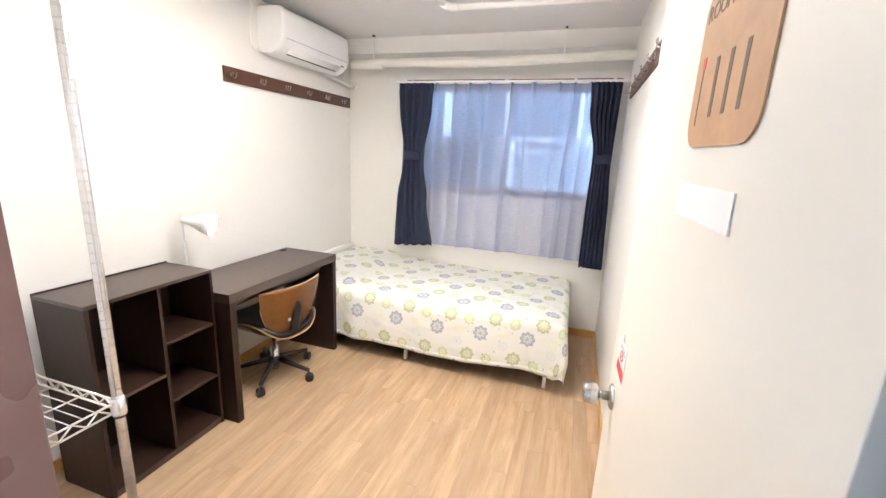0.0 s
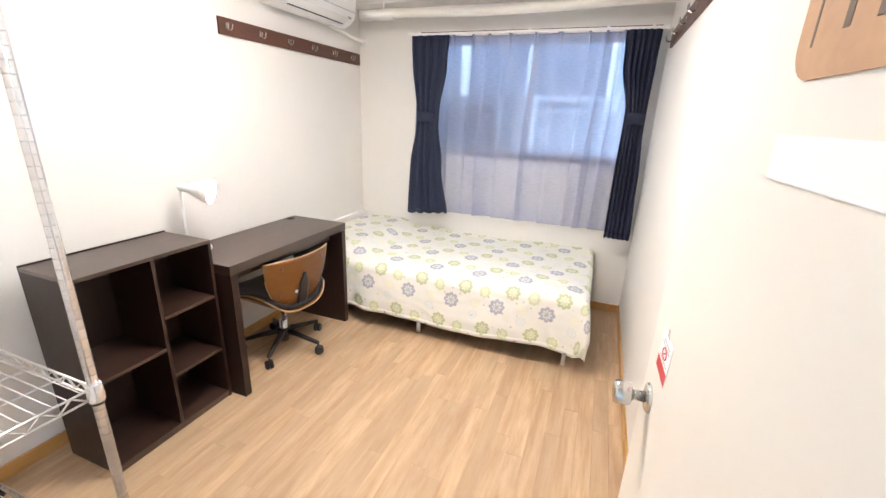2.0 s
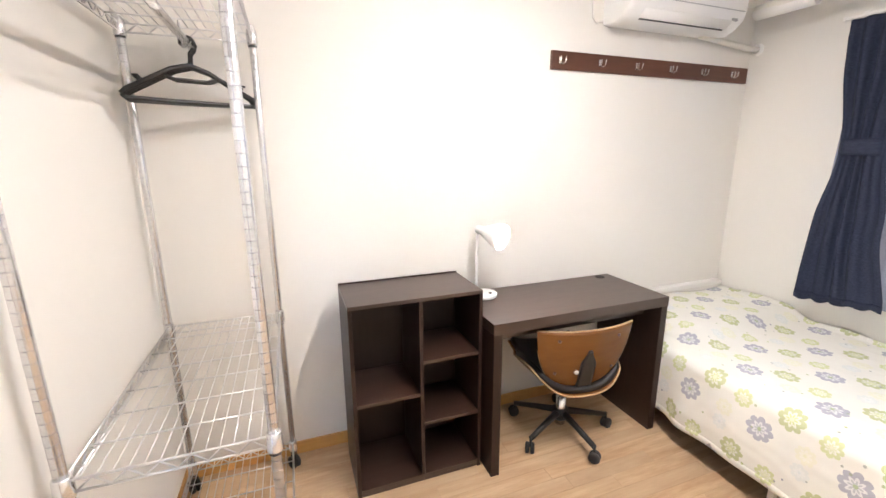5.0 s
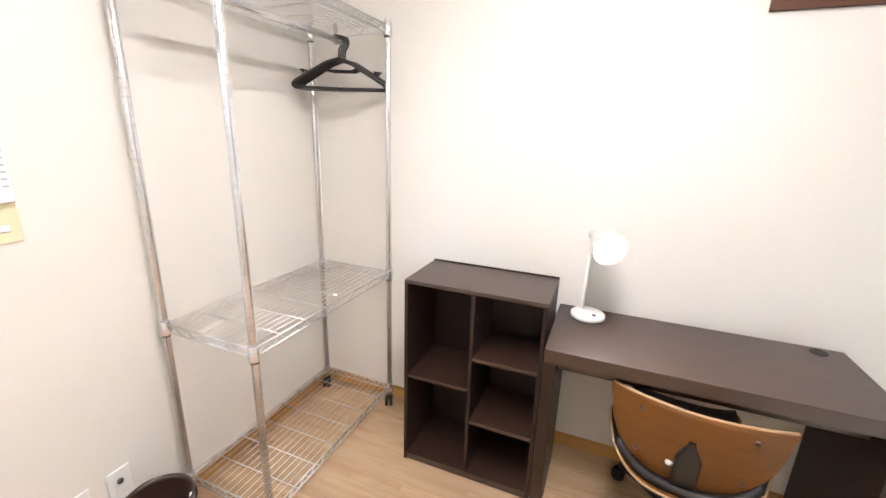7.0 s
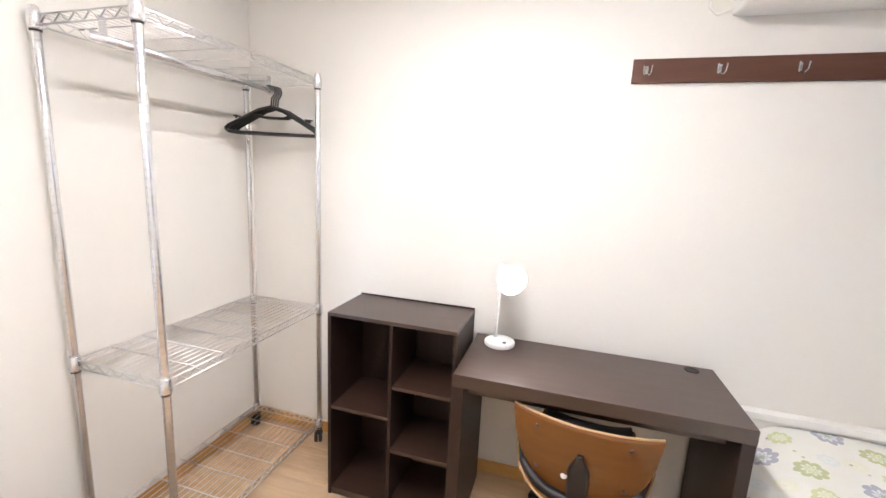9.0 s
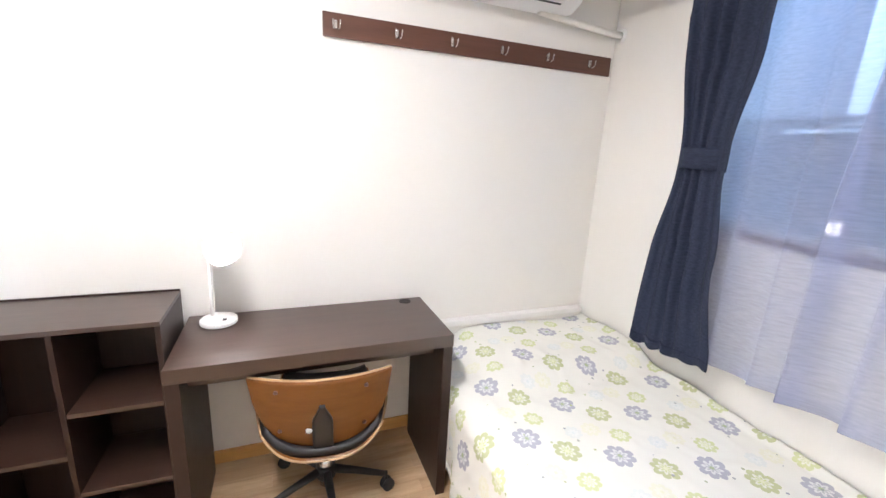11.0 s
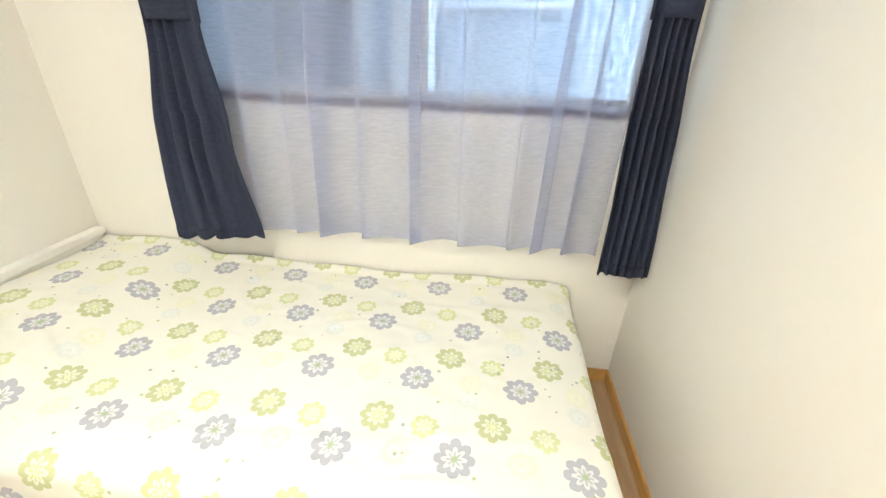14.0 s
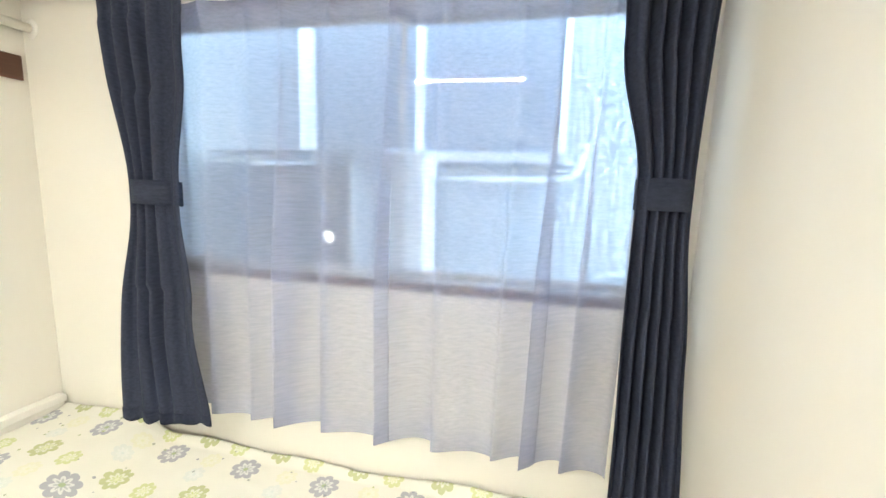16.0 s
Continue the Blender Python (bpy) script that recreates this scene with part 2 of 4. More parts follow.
def bedspread():
    """White cotton printed with blue and green eight-petalled flowers and dots."""
    n = Nodes("flowered_bedspread")
    sep = n.add("ShaderNodeSeparateXYZ")
    wob = n.add("ShaderNodeTexNoise")
    n.t.links.new(n.coord.outputs["UV"], wob.inputs["Vector"])
    wob.inputs["Scale"].default_value = 60.0
    n.t.links.new(n.coord.outputs["UV"], sep.inputs[0])
    u, v = sep.outputs[0], sep.outputs[1]
    A, B = 0.2985, 0.247
    blot = n.noise(n.mapping(src="UV"), 5.0)
    col = n.mix(blot, (0.74, 0.73, 0.67), (0.79, 0.78, 0.725))

    def flower(ou, ov, R, petals, outer, inner, heart, strength):
        nonlocal col
        pv = n.math("SUBTRACT", v, ov)
        row = n.math("FLOOR", n.math("ADD", n.math("DIVIDE", pv, B), 0.5))
        ly = n.math("SUBTRACT", pv, n.math("MULTIPLY", row, B))
        pu = n.math("SUBTRACT", n.math("SUBTRACT", u, ou), n.math("MULTIPLY", n.math("FLOORED_MODULO", row, 2.0), A * 0.445))
        lx = n.math("SUBTRACT", pu, n.math("MULTIPLY", n.math("FLOOR", n.math("ADD", n.math("DIVIDE", pu, A), 0.5)), A))
        r = n.math("SQRT", n.math("ADD", n.math("MULTIPLY", lx, lx), n.math("MULTIPLY", ly, ly)))
        r = n.math("ADD", n.math("DIVIDE", r, R), n.math("MULTIPLY", n.math("SUBTRACT", wob.outputs["Fac"], 0.5), 0.16))
        th = n.math("ARCTAN2", ly, lx)
        pet = n.math("ABSOLUTE", n.math("COSINE", n.math("MULTIPLY", th, petals / 2)))
        edge = n.math("ADD", 0.70, n.math("MULTIPLY", n.math("POWER", pet, 0.6), 0.30))
        m_out = n.math("LESS_THAN", r, edge)
        m_mid = n.math("LESS_THAN", r, n.math("ADD", 0.34, n.math("MULTIPLY", n.math("POWER", pet, 1.3), 0.28)))
        m_in = n.math("LESS_THAN", r, n.math("ADD", 0.12, n.math("MULTIPLY", n.math("POWER", pet, 1.5), 0.30)))
        m_heart = n.math("LESS_THAN", r, 0.15)
        col = n.mix(n.math("MULTIPLY", m_out, strength), col, outer)
        col = n.mix(n.math("MULTIPLY", m_mid, strength), col, (0.80, 0.80, 0.77))
        col = n.mix(n.math("MULTIPLY", m_in, strength), col, inner)
        col = n.mix(n.math("MULTIPLY", m_heart, strength), col, heart)

    BLUE, GREEN = (0.26, 0.27, 0.38), (0.38, 0.43, 0.13)
    u0, v0 = -0.714, 2.790
    flower(u0, v0, 0.050, 8, BLUE, (0.36, 0.40, 0.41), (0.36, 0.46, 0.22), 0.68)
    flower(u0 + 0.088, v0 + 0.100, 0.047, 8, GREEN, (0.50, 0.55, 0.19), (0.76, 0.77, 0.60), 0.68)
    flower(u0 - 0.082, v0 + 0.081, 0.037, 8, (0.55, 0.60, 0.26), (0.62, 0.65, 0.36), (0.75, 0.76, 0.6), 0.75)
    flower(u0 + 0.152, v0 - 0.068, 0.033, 8, (0.64, 0.69, 0.69), (0.70, 0.73, 0.73), (0.60, 0.66, 0.66), 0.5)
    flower(u0 + 0.157, v0 + 0.004, 0.036, 8, (0.74, 0.73, 0.53), (0.76, 0.75, 0.58), (0.70, 0.70, 0.48), 0.5)
    vor = n.add("ShaderNodeTexVoronoi")
    n.t.links.new(n.coord.outputs["UV"], vor.inputs["Vector"])
    vor.inputs["Scale"].default_value = 19.0
    dots = n.math("LESS_THAN", vor.outputs["Distance"], 0.10)
    tint = n.mix(n.ramp(blot, 0.4, 0.6), (0.28, 0.30, 0.36), (0.42, 0.48, 0.20))
    col = n.mix(n.math("MULTIPLY", dots, 0.8), col, tint)
    n.set(Base_Color=col, Roughness=0.85, Specular_IOR_Level=0.15)
    w = n.noise(n.mapping(src="UV"), 700.0, 2.0)
    n.bump(w, 0.25, 0.0006)
    return n.mat


SPREAD = bedspread()


# ---- mesh helpers ----
def box(bm, x0, x1, y0, y1, z0, z1, bevel=0.0, seg=2):
    m = Matrix.LocRotScale(((x0 + x1) / 2, (y0 + y1) / 2, (z0 + z1) / 2), None, (abs(x1 - x0), abs(y1 - y0), abs(z1 - z0)))
    r = bmesh.ops.create_cube(bm, size=1, matrix=m)
    if bevel:
        edges = list({e for vv in r["verts"] for e in vv.link_edges})
        bmesh.ops.bevel(bm, geom=edges, offset=bevel, segments=seg, affect="EDGES", profile=0.5)
    return bm


def boxed(*a, **k):
    return box(bmesh.new(), *a, **k)


def tube(bm, pts, r, seg=10, radii=None):
    """A round bar along a line of points, closed at its ends."""
    pts = [Vector(p) for p in pts]
    rings, ref = [], None
    for i, p in enumerate(pts):
        d = (pts[min(i + 1, len(pts) - 1)] - pts[max(i - 1, 0)]).normalized()
        if ref is None:
            ref = d.orthogonal().normalized()
        ref = (ref - d * ref.dot(d)).normalized()
        side = d.cross(ref)
        rr = radii[i] if radii else r
        rings.append([bm.verts.new(p + (ref * math.cos(a) + side * math.sin(a)) * rr) for a in (2 * math.pi * k / seg for k in range(seg))])
    for a, b in zip(rings, rings[1:]):
        for k in range(seg):
            f = bm.faces.new((a[k], a[(k + 1) % seg], b[(k + 1) % seg], b[k]))
            f.smooth = True
    bm.faces.new(rings[0][::-1])
    bm.faces.new(rings[-1])
    return bm


def lathe(bm, profile, seg=24, m=None, crisp=False):
    """Turns (radius, height) pairs about z."""
    m = m or Matrix()
    rings = [[bm.verts.new(m @ Vector((r * math.cos(a), r * math.sin(a), z))) for a in (2 * math.pi * k / seg for k in range(seg))] for r, z in profile]
    for i, (a, b) in enumerate(zip(rings, rings[1:])):
        for k in range(seg):
            f = bm.faces.new((a[k], a[(k + 1) % seg], b[(k + 1) % seg], b[k]))
            f.smooth = not crisp or abs(profile[i][0] - profile[i + 1][0]) < 1e-6
    bm.faces.new(rings[0][::-1])
    bm.faces.new(rings[-1])
    return bm


def sheet(bm, nu, nv, fn, uv=None):
    """A grid of points fn(i/nu, j/nv), with a UV layer from uv."""
    vs = [[bm.verts.new(fn(i / nu, j / nv)) for j in range(nv + 1)] for i in range(nu + 1)]
    lay = bm.loops.layers.uv.new("UVMap") if uv else None
    for i in range(nu):
        for j in range(nv):
            f = bm.faces.new((vs[i][j], vs[i + 1][j], vs[i + 1][j + 1], vs[i][j + 1]))
            f.smooth = True
            if uv:
                for l, (a, b) in zip(f.loops, ((i, j), (i + 1, j), (i + 1, j + 1), (i, j + 1))):
                    l[lay].uv = uv(a / nu, b / nv)
    return bm


def mesh_of(name, bm, mat):
    bmesh.ops.recalc_face_normals(bm, faces=bm.faces)
    me = bpy.data.meshes.new(name)
    bm.to_mesh(me)
    bm.free()
    me.materials.append(mat)
    return me


def part(name, bm, mat, parent, label=""):
    ob = new(name, mesh_of(name, bm, mat))
    ob.parent = parent
    return tagged(ob, label)


def thing(name, label, category, m=None, group=""):
    ob = new(name)
    ob.empty_display_size = 0.05
    ob.matrix_basis = m or Matrix()
    return tagged(ob, label, category, group)


def whole(name, bm, mat, label, category, m=None, group="", kind=""):
    ob = new(name, mesh_of(name, bm, mat))
    ob.matrix_basis = m or Matrix()
    return tagged(ob, label, category, group, kind)


def structure(name, bm, mat, label=""):
    return tagged(new(name, mesh_of(name, bm, mat)), label, "", "", "structure")


def thicken(ob, t, off=0.0):
    mod = ob.modifiers.new("cloth", "SOLIDIFY")
    mod.thickness, mod.offset = t, off
    return ob


def words(text, size, mat, m, parent, name="lettering"):
    cu = bpy.data.curves.new(name, "FONT")
    cu.body, cu.size, cu.extrude, cu.align_x = text, size, 0.0004, "CENTER"
    tmp = bpy.data.objects.new(name, cu)
    scene.collection.objects.link(tmp)
    dg = bpy.context.evaluated_depsgraph_get()
    me = bpy.data.meshes.new_from_object(tmp.evaluated_get(dg))
    bpy.data.objects.remove(tmp)
    me.materials.clear()
    me.materials.append(mat)
    ob = new(name, me)
    ob.parent, ob.matrix_basis = parent, m
    return ob


# ---- structure ----
T = 0.12
OX0, OX1, OZ0, OZ1 = -1.40, 0.235, 1.15, 1.995      # window opening
DX0, DX1, DZ = -0.525, 0.305, 2.04                # door opening with its frame
structure("wall_west", boxed(XL - T, XL, YB - T, YW + T, -0.02, ZC), WALL, "cream wallpapered wall")
structure("wall_east", boxed(XR, XR + T, YB - T, YW + T, -0.02, ZC), WALL, "cream wallpapered wall")
bm = bmesh.new()
YT = YW + 0.112
box(bm, XL, OX0, YW, YT, -0.02, ZC)
box(bm, OX1, XR, YW, YT, -0.02, ZC)
box(bm, OX0, OX1, YW, YT, -0.02, OZ0)
box(bm, OX0, OX1, YW, YT, OZ1, ZC)
structure("wall_north", bm, WALL, "cream wall with a wide window opening")
bm = bmesh.new()
box(bm, XL, DX0, YB - T, YB, -0.02, ZC)
box(bm, DX1, XR, YB - T, YB, -0.02, ZC)
box(bm, DX0, DX1, YB - T, YB, DZ, ZC)
structure("wall_south", bm, WALL, "cream wall with the entrance opening")
structure("ceiling", boxed(XL - T, XR + T, YB - T, YW + T, ZC, ZC + 0.1), CEIL, "grey painted ceiling")
structure("beam", boxed(XL, XR, 3.225, YW, 2.215, ZC), WHITE, "white boxed beam under the ceiling")
floor = structure("floor", boxed(XL, XR, YB - T, YW, -0.05, -0.011), SKIRT, "light oak laminate floor of narrow strips")
# skirting boards
for nm, b in (("baseboard_west", (XL, XL + 0.011, YB, YW, 0, 0.062)), ("baseboard_east", (XR - 0.011, XR, YB, YW - 0.011, 0, 0.062)),
              ("baseboard_north", (XL + 0.011, XR, YW - 0.011, YW, 0, 0.062)), ("baseboard_south", (XL + 0.011, DX0, YB, YB + 0.011, 0, 0.062))):
    structure(nm, boxed(*b, bevel=0.002), SKIRT, "orange-brown wooden skirting board")

# door frame
bm = bmesh.new()
box(bm, DX0, DX0 + 0.032, YB - T - 0.02, YB + 0.03, 0, DZ - 0.035, 0.002)
box(bm, DX1 - 0.025, DX1, YB - T - 0.02, YB + 0.03, 0, DZ - 0.035, 0.002)
box(bm, DX0, DX1, YB - T - 0.02, YB + 0.03, DZ - 0.035, DZ, 0.002)
box(bm, DX0 + 0.032, DX0 + 0.046, YB - 0.07, YB - 0.03, 0, DZ - 0.035, 0.001)
structure("door_frame", bm, FRAMEBROWN, "dark brown painted steel door frame")
structure("threshold", boxed(DX0 + 0.032, DX1 - 0.025, YB - T - 0.02, YB - 0.005, -0.011, 0.006, bevel=0.002), STEEL, "steel threshold strip")

# hallway behind the entrance
structure("hall_floor", boxed(-2.0, 1.6, -2.6, YB - T - 0.001, -0.05, -0.002), HALLFLOOR, "pale blue-grey vinyl hall floor")
bm = bmesh.new()
box(bm, -2.0, 1.6, -2.7, -2.6, -0.02, ZC)
box(bm, -2.1, -2.0, -2.7, YB - T, -0.02, ZC)
box(bm, 1.6, 1.7, -2.7, YB - T, -0.02, ZC)
box(bm, XR + T, 1.6, YB - T - 0.002, YB - 0.02, -0.02, ZC)
structure("hall_wall", bm, WHITE, "plain white hall wall")
structure("hall_ceiling", boxed(-2.0, 1.6, -2.6, YB - T, ZC, ZC + 0.1), CEIL, "plain hall ceiling")
# Added, unseen: bluish panel in place of daylight from down the corridor.
hl = thing("hall_daylight_standin", "added unseen panel standing in for daylight down the hall", "ceiling light", pose(1.46, -0.28, ZC, 0, 0, 90))
part("housing", boxed(-0.32, 0.32, -0.06, 0.06, -0.03, 0, bevel=0.004), WHITE, hl)
part("diffuser", boxed(-0.3, 0.3, -0.05, 0.05, -0.045, -0.031, bevel=0.004), HALLGLOW, hl, "glowing diffuser")

# window
win = tagged(new("window_1"), "sliding grey aluminium window behind lace curtains", "", "", "structure")
win.empty_display_size = 0.05
bm = bmesh.new()
F = 0.026
box(bm, OX0, OX1, YW + 0.01, YW + 0.10, OZ0, OZ0 + 0.014, 0.002)
box(bm, OX0, OX1, YW + 0.01, YW + 0.10, OZ1 - F, OZ1, 0.002)
box(bm, OX0, OX0 + F, YW + 0.01, YW + 0.10, OZ0 + 0.014, OZ1 - F, 0.002)
box(bm, OX1 - F, OX1, YW + 0.01, YW + 0.10, OZ0 + 0.014, OZ1 - F, 0.002)
part("window_frame", bm, ALU, win)
part("window_sill", boxed(OX0 - 0.03, OX1 + 0.03, YW - 0.004, YW + 0.009, OZ0 - 0.022, OZ0 + 0.008, bevel=0.003), RAILWOOD_X, win, "brown wooden sill board")
for x0, x1, yy in ((OX0 + F, -0.495, YW + 0.035), (-0.525, OX1 - F, YW + 0.07)):
    z0, z1 = OZ0 + 0.016, OZ1 - F
    bm = bmesh.new()
    box(bm, x0, x0 + 0.017, yy - 0.012, yy + 0.012, z0, z1, 0.002)
    box(bm, x1 - 0.017, x1, yy - 0.012, yy + 0.012, z0, z1, 0.002)
    box(bm, x0 + 0.017, x1 - 0.017, yy - 0.012, yy + 0.012, z0, z0 + 0.02, 0.002)
    box(bm, x0 + 0.017, x1 - 0.017, yy - 0.012, yy + 0.012, z1 - 0.02, z1, 0.002)
    sash = part("sash", bm, ALU, win)
    pane = part("pane", boxed(x0 + 0.017, x1 - 0.017, yy - 0.002, yy + 0.002, z0 + 0.02, z1 - 0.02), GLASS, sash, "clear glass pane")
    pane.visible_shadow = False

screen = part("insect_screen", box(box(boxed(OX0 + F, OX0 + F + 0.012, YW + 0.086, YW + 0.096, OZ0 + 0.016, OZ1 - F), -0.535, -0.523, YW + 0.086, YW + 0.096, OZ0 + 0.016, OZ1 - F),
              OX0 + F + 0.012, -0.535, YW + 0.086, YW + 0.096, OZ0 + 0.016, OZ0 + 0.03), ALU, win, "sliding insect screen")
part("mesh", boxed(OX0 + F + 0.012, -0.535, YW + 0.090, YW + 0.0905, OZ0 + 0.03, OZ1 - F), NETTING, screen, "fine grey insect netting")

# outside: the neighbouring facade, a hand's reach away
structure("ground", boxed(-40, 40, YT, 60, -3.3, -3.0), STUCCO, "grey ground of the gap between houses")
nb = thing("neighbouring_house", "pale stucco facade close outside the window", "house", pose(0, 4.25, -3))
part("wall", boxed(-6, 6, 0, 0.3, 0, 8.0), STUCCO, nb, "rough pale stucco wall")
w = part("window", boxed(-0.61, 0.0, -0.03, 0, 4.64, 5.9, bevel=0.004), OUTGREY, nb, "grey shuttered window")
part("jamb", boxed(0.0, 0.035, -0.05, 0, 4.64, 5.9, bevel=0.004), OUTWHITE, w)
part("sill", boxed(-0.62, 0.045, -0.06, 0, 4.585, 4.64, bevel=0.004), ALU, w)
w = part("window", boxed(-2.4, -0.70, -0.03, 0, 4.60, 5.9, bevel=0.004), OUTGREY, nb, "grey shuttered window")
part("jamb", boxed(-0.70, -0.66, -0.05, 0, 4.60, 5.9, bevel=0.004), OUTWHITE, w)
part("mullion", boxed(-1.335, -1.255, -0.06, 0, 4.60, 5.9, bevel=0.004), OUTWHITE, w)
dp = thing("drain_pipe", "white plastic pipe bent up along the facade", "pipe", pose(0, 4.05, 1.50))
part("pipe", tube(bmesh.new(), [(-0.60, 0, -0.006), (-0.1, 0, 0), (0.01, 0, 0.003), (0.06, 0, 0.022), (0.09, 0, 0.06), (0.102, 0, 0.13)], 0.017), OUTWHITE, dp)
part("cap", tube(bmesh.new(), [(0.102, 0, 0.125), (0.103, 0, 0.165)], 0.022), OUTWHITE, dp)
for x in (-0.30, 0.0):
    part("bracket", boxed(x - 0.01, x + 0.01, 0.0, 0.2, -0.01, 0.01), OUTWHITE, dp)
post = thing("service_box", "narrow white metal box beside the window", "box", pose(-0.665, 3.95, -3))
part("body", boxed(-0.085, 0.087, 0, 0.24, 0, 4.60, bevel=0.006), OUTWHITE, post)
part("lid", boxed(-0.09, 0.092, -0.01, 0.245, 4.602, 4.625, bevel=0.006), OUTWHITE, post)
ou = thing("outdoor_unit", "grey outdoor air conditioner unit on a rack", "air conditioner", pose(-1.07, 3.755, 0.5))
part("body", boxed(-0.62, 0.245, 0, 0.28, 0, 1.046, bevel=0.02), OUTDARK, ou)
part("rim", tube(bmesh.new(), [(-0.25, -0.004, 1.04), (0.21, -0.004, 1.04), (0.232, -0.004, 1.033), (0.240, -0.004, 1.01), (0.248, -0.004, 0.3)], 0.009, 8), OUTWHITE, ou, "pale edge trim")
part("cover", boxed(-0.62, 0.41, 0.0, 0.28, 1.095, 1.103, bevel=0.002), OUTWHITE, ou, "pale sheet cover")
for x in (-0.2, 0.18):
    part("cover_foot", boxed(x - 0.01, x + 0.01, 0.1, 0.12, 1.046, 1.095), OUTDARK, ou)
for x in (-0.22, 0.20):
    part("stand", boxed(x - 0.025, x + 0.025, 0.05, 0.25, -3.5, 0), OUTDARK, ou)
wire = thing("stray_cable", "thin white cable hanging outside the window", "cable", pose(0, 0, 0))
part("cable", tube(bmesh.new(), [(-0.765, 3.60, 2.3), (-0.742, 3.60, 1.75), (-0.722, 3.602, 1.40), (-0.700, 3.60, 1.0), (-0.69, 3.6, -3.0)], 0.003, 6), OUTWHITE, wire)

# ---- ceiling things ----
lamp = thing("ceiling_light", "slim white LED batten under the ceiling, switched on", "ceiling light", pose(-0.73, 1.52, ZC - 0.02))
part("housing", boxed(-0.525, 0.525, -0.037, 0.037, -0.034, 0.02, bevel=0.004), WHITE, lamp)
part("diffuser", boxed(-0.51, 0.51, -0.033, 0.033, -0.041, -0.0345, bevel=0.003), TUBE, lamp, "glowing diffuser")

rp = thing("refrigerant_pipe", "cream wrapped air-conditioner pipe along the beam", "pipe", pose(0, 0, 0))
pts = [(x, 3.155 + 0.006 * math.sin(x * 5), 2.125 + 0.010 * math.sin(x * 3.1 + 0.6) + 0.008 * (x + 0.9)) for x in np.linspace(-1.80, XR + 0.02, 40)]
part("pipe", tube(bmesh.new(), pts, 0.031, 14), PIPEWRAP, rp)
part("sleeve", tube(bmesh.new(), [(-1.80, 3.155, 2.120), (-1.52, 3.155, 2.116)], 0.035, 14), WHITE, rp, "white end sleeve")
for x in (-1.605, -0.125):
    part("hanger", box(boxed(x - 0.007, x + 0.007, 3.150, 3.156, 2.155, ZC, bevel=0.001), x - 0.009, x + 0.009, 3.135, 3.175, 2.148, 2.162, bevel=0.002), WHITE, rp)
    part("anchor", boxed(x - 0.008, x + 0.008, 3.144, 3.162, ZC - 0.014, ZC), BLACK, rp)

sp = thing("sprinkler_pipe", "white ceiling pipe with an elbow and hanger", "pipe", pose(0, 0, 0))
part("pipe", tube(bmesh.new(), [(XR + 0.02, 2.44, 2.262), (-0.70, 2.44, 2.262)], 0.0165, 14), WHITE, sp)
part("elbow", tube(bmesh.new(), [(-0.69, 2.44, 2.262), (-0.73, 2.436, 2.262), (-0.755, 2.415, 2.264), (-0.765, 2.38, 2.268)], 0.022, 14), WHITE, sp)
part("branch", tube(bmesh.new(), [(-0.765, 2.385, 2.268), (-0.775, 2.20, 2.30), (-0.78, 2.16, ZC + 0.01)], 0.0165, 14), WHITE, sp)
part("hanger", box(boxed(-0.375, -0.355, 2.43, 2.45, 2.24, ZC, bevel=0.001), -0.385, -0.345, 2.42, 2.46, 2.238, 2.247, bevel=0.002), WHITE, sp)
part("sprinkler_head", lathe(bmesh.new(), [(0.026, 0), (0.026, -0.006), (0.011, -0.01), (0.011, -0.035), (0.02, -0.037), (0.02, -0.042)], 16, pose(-0.86, 2.36, ZC)), CHROME, sp, "small chrome sprinkler head")


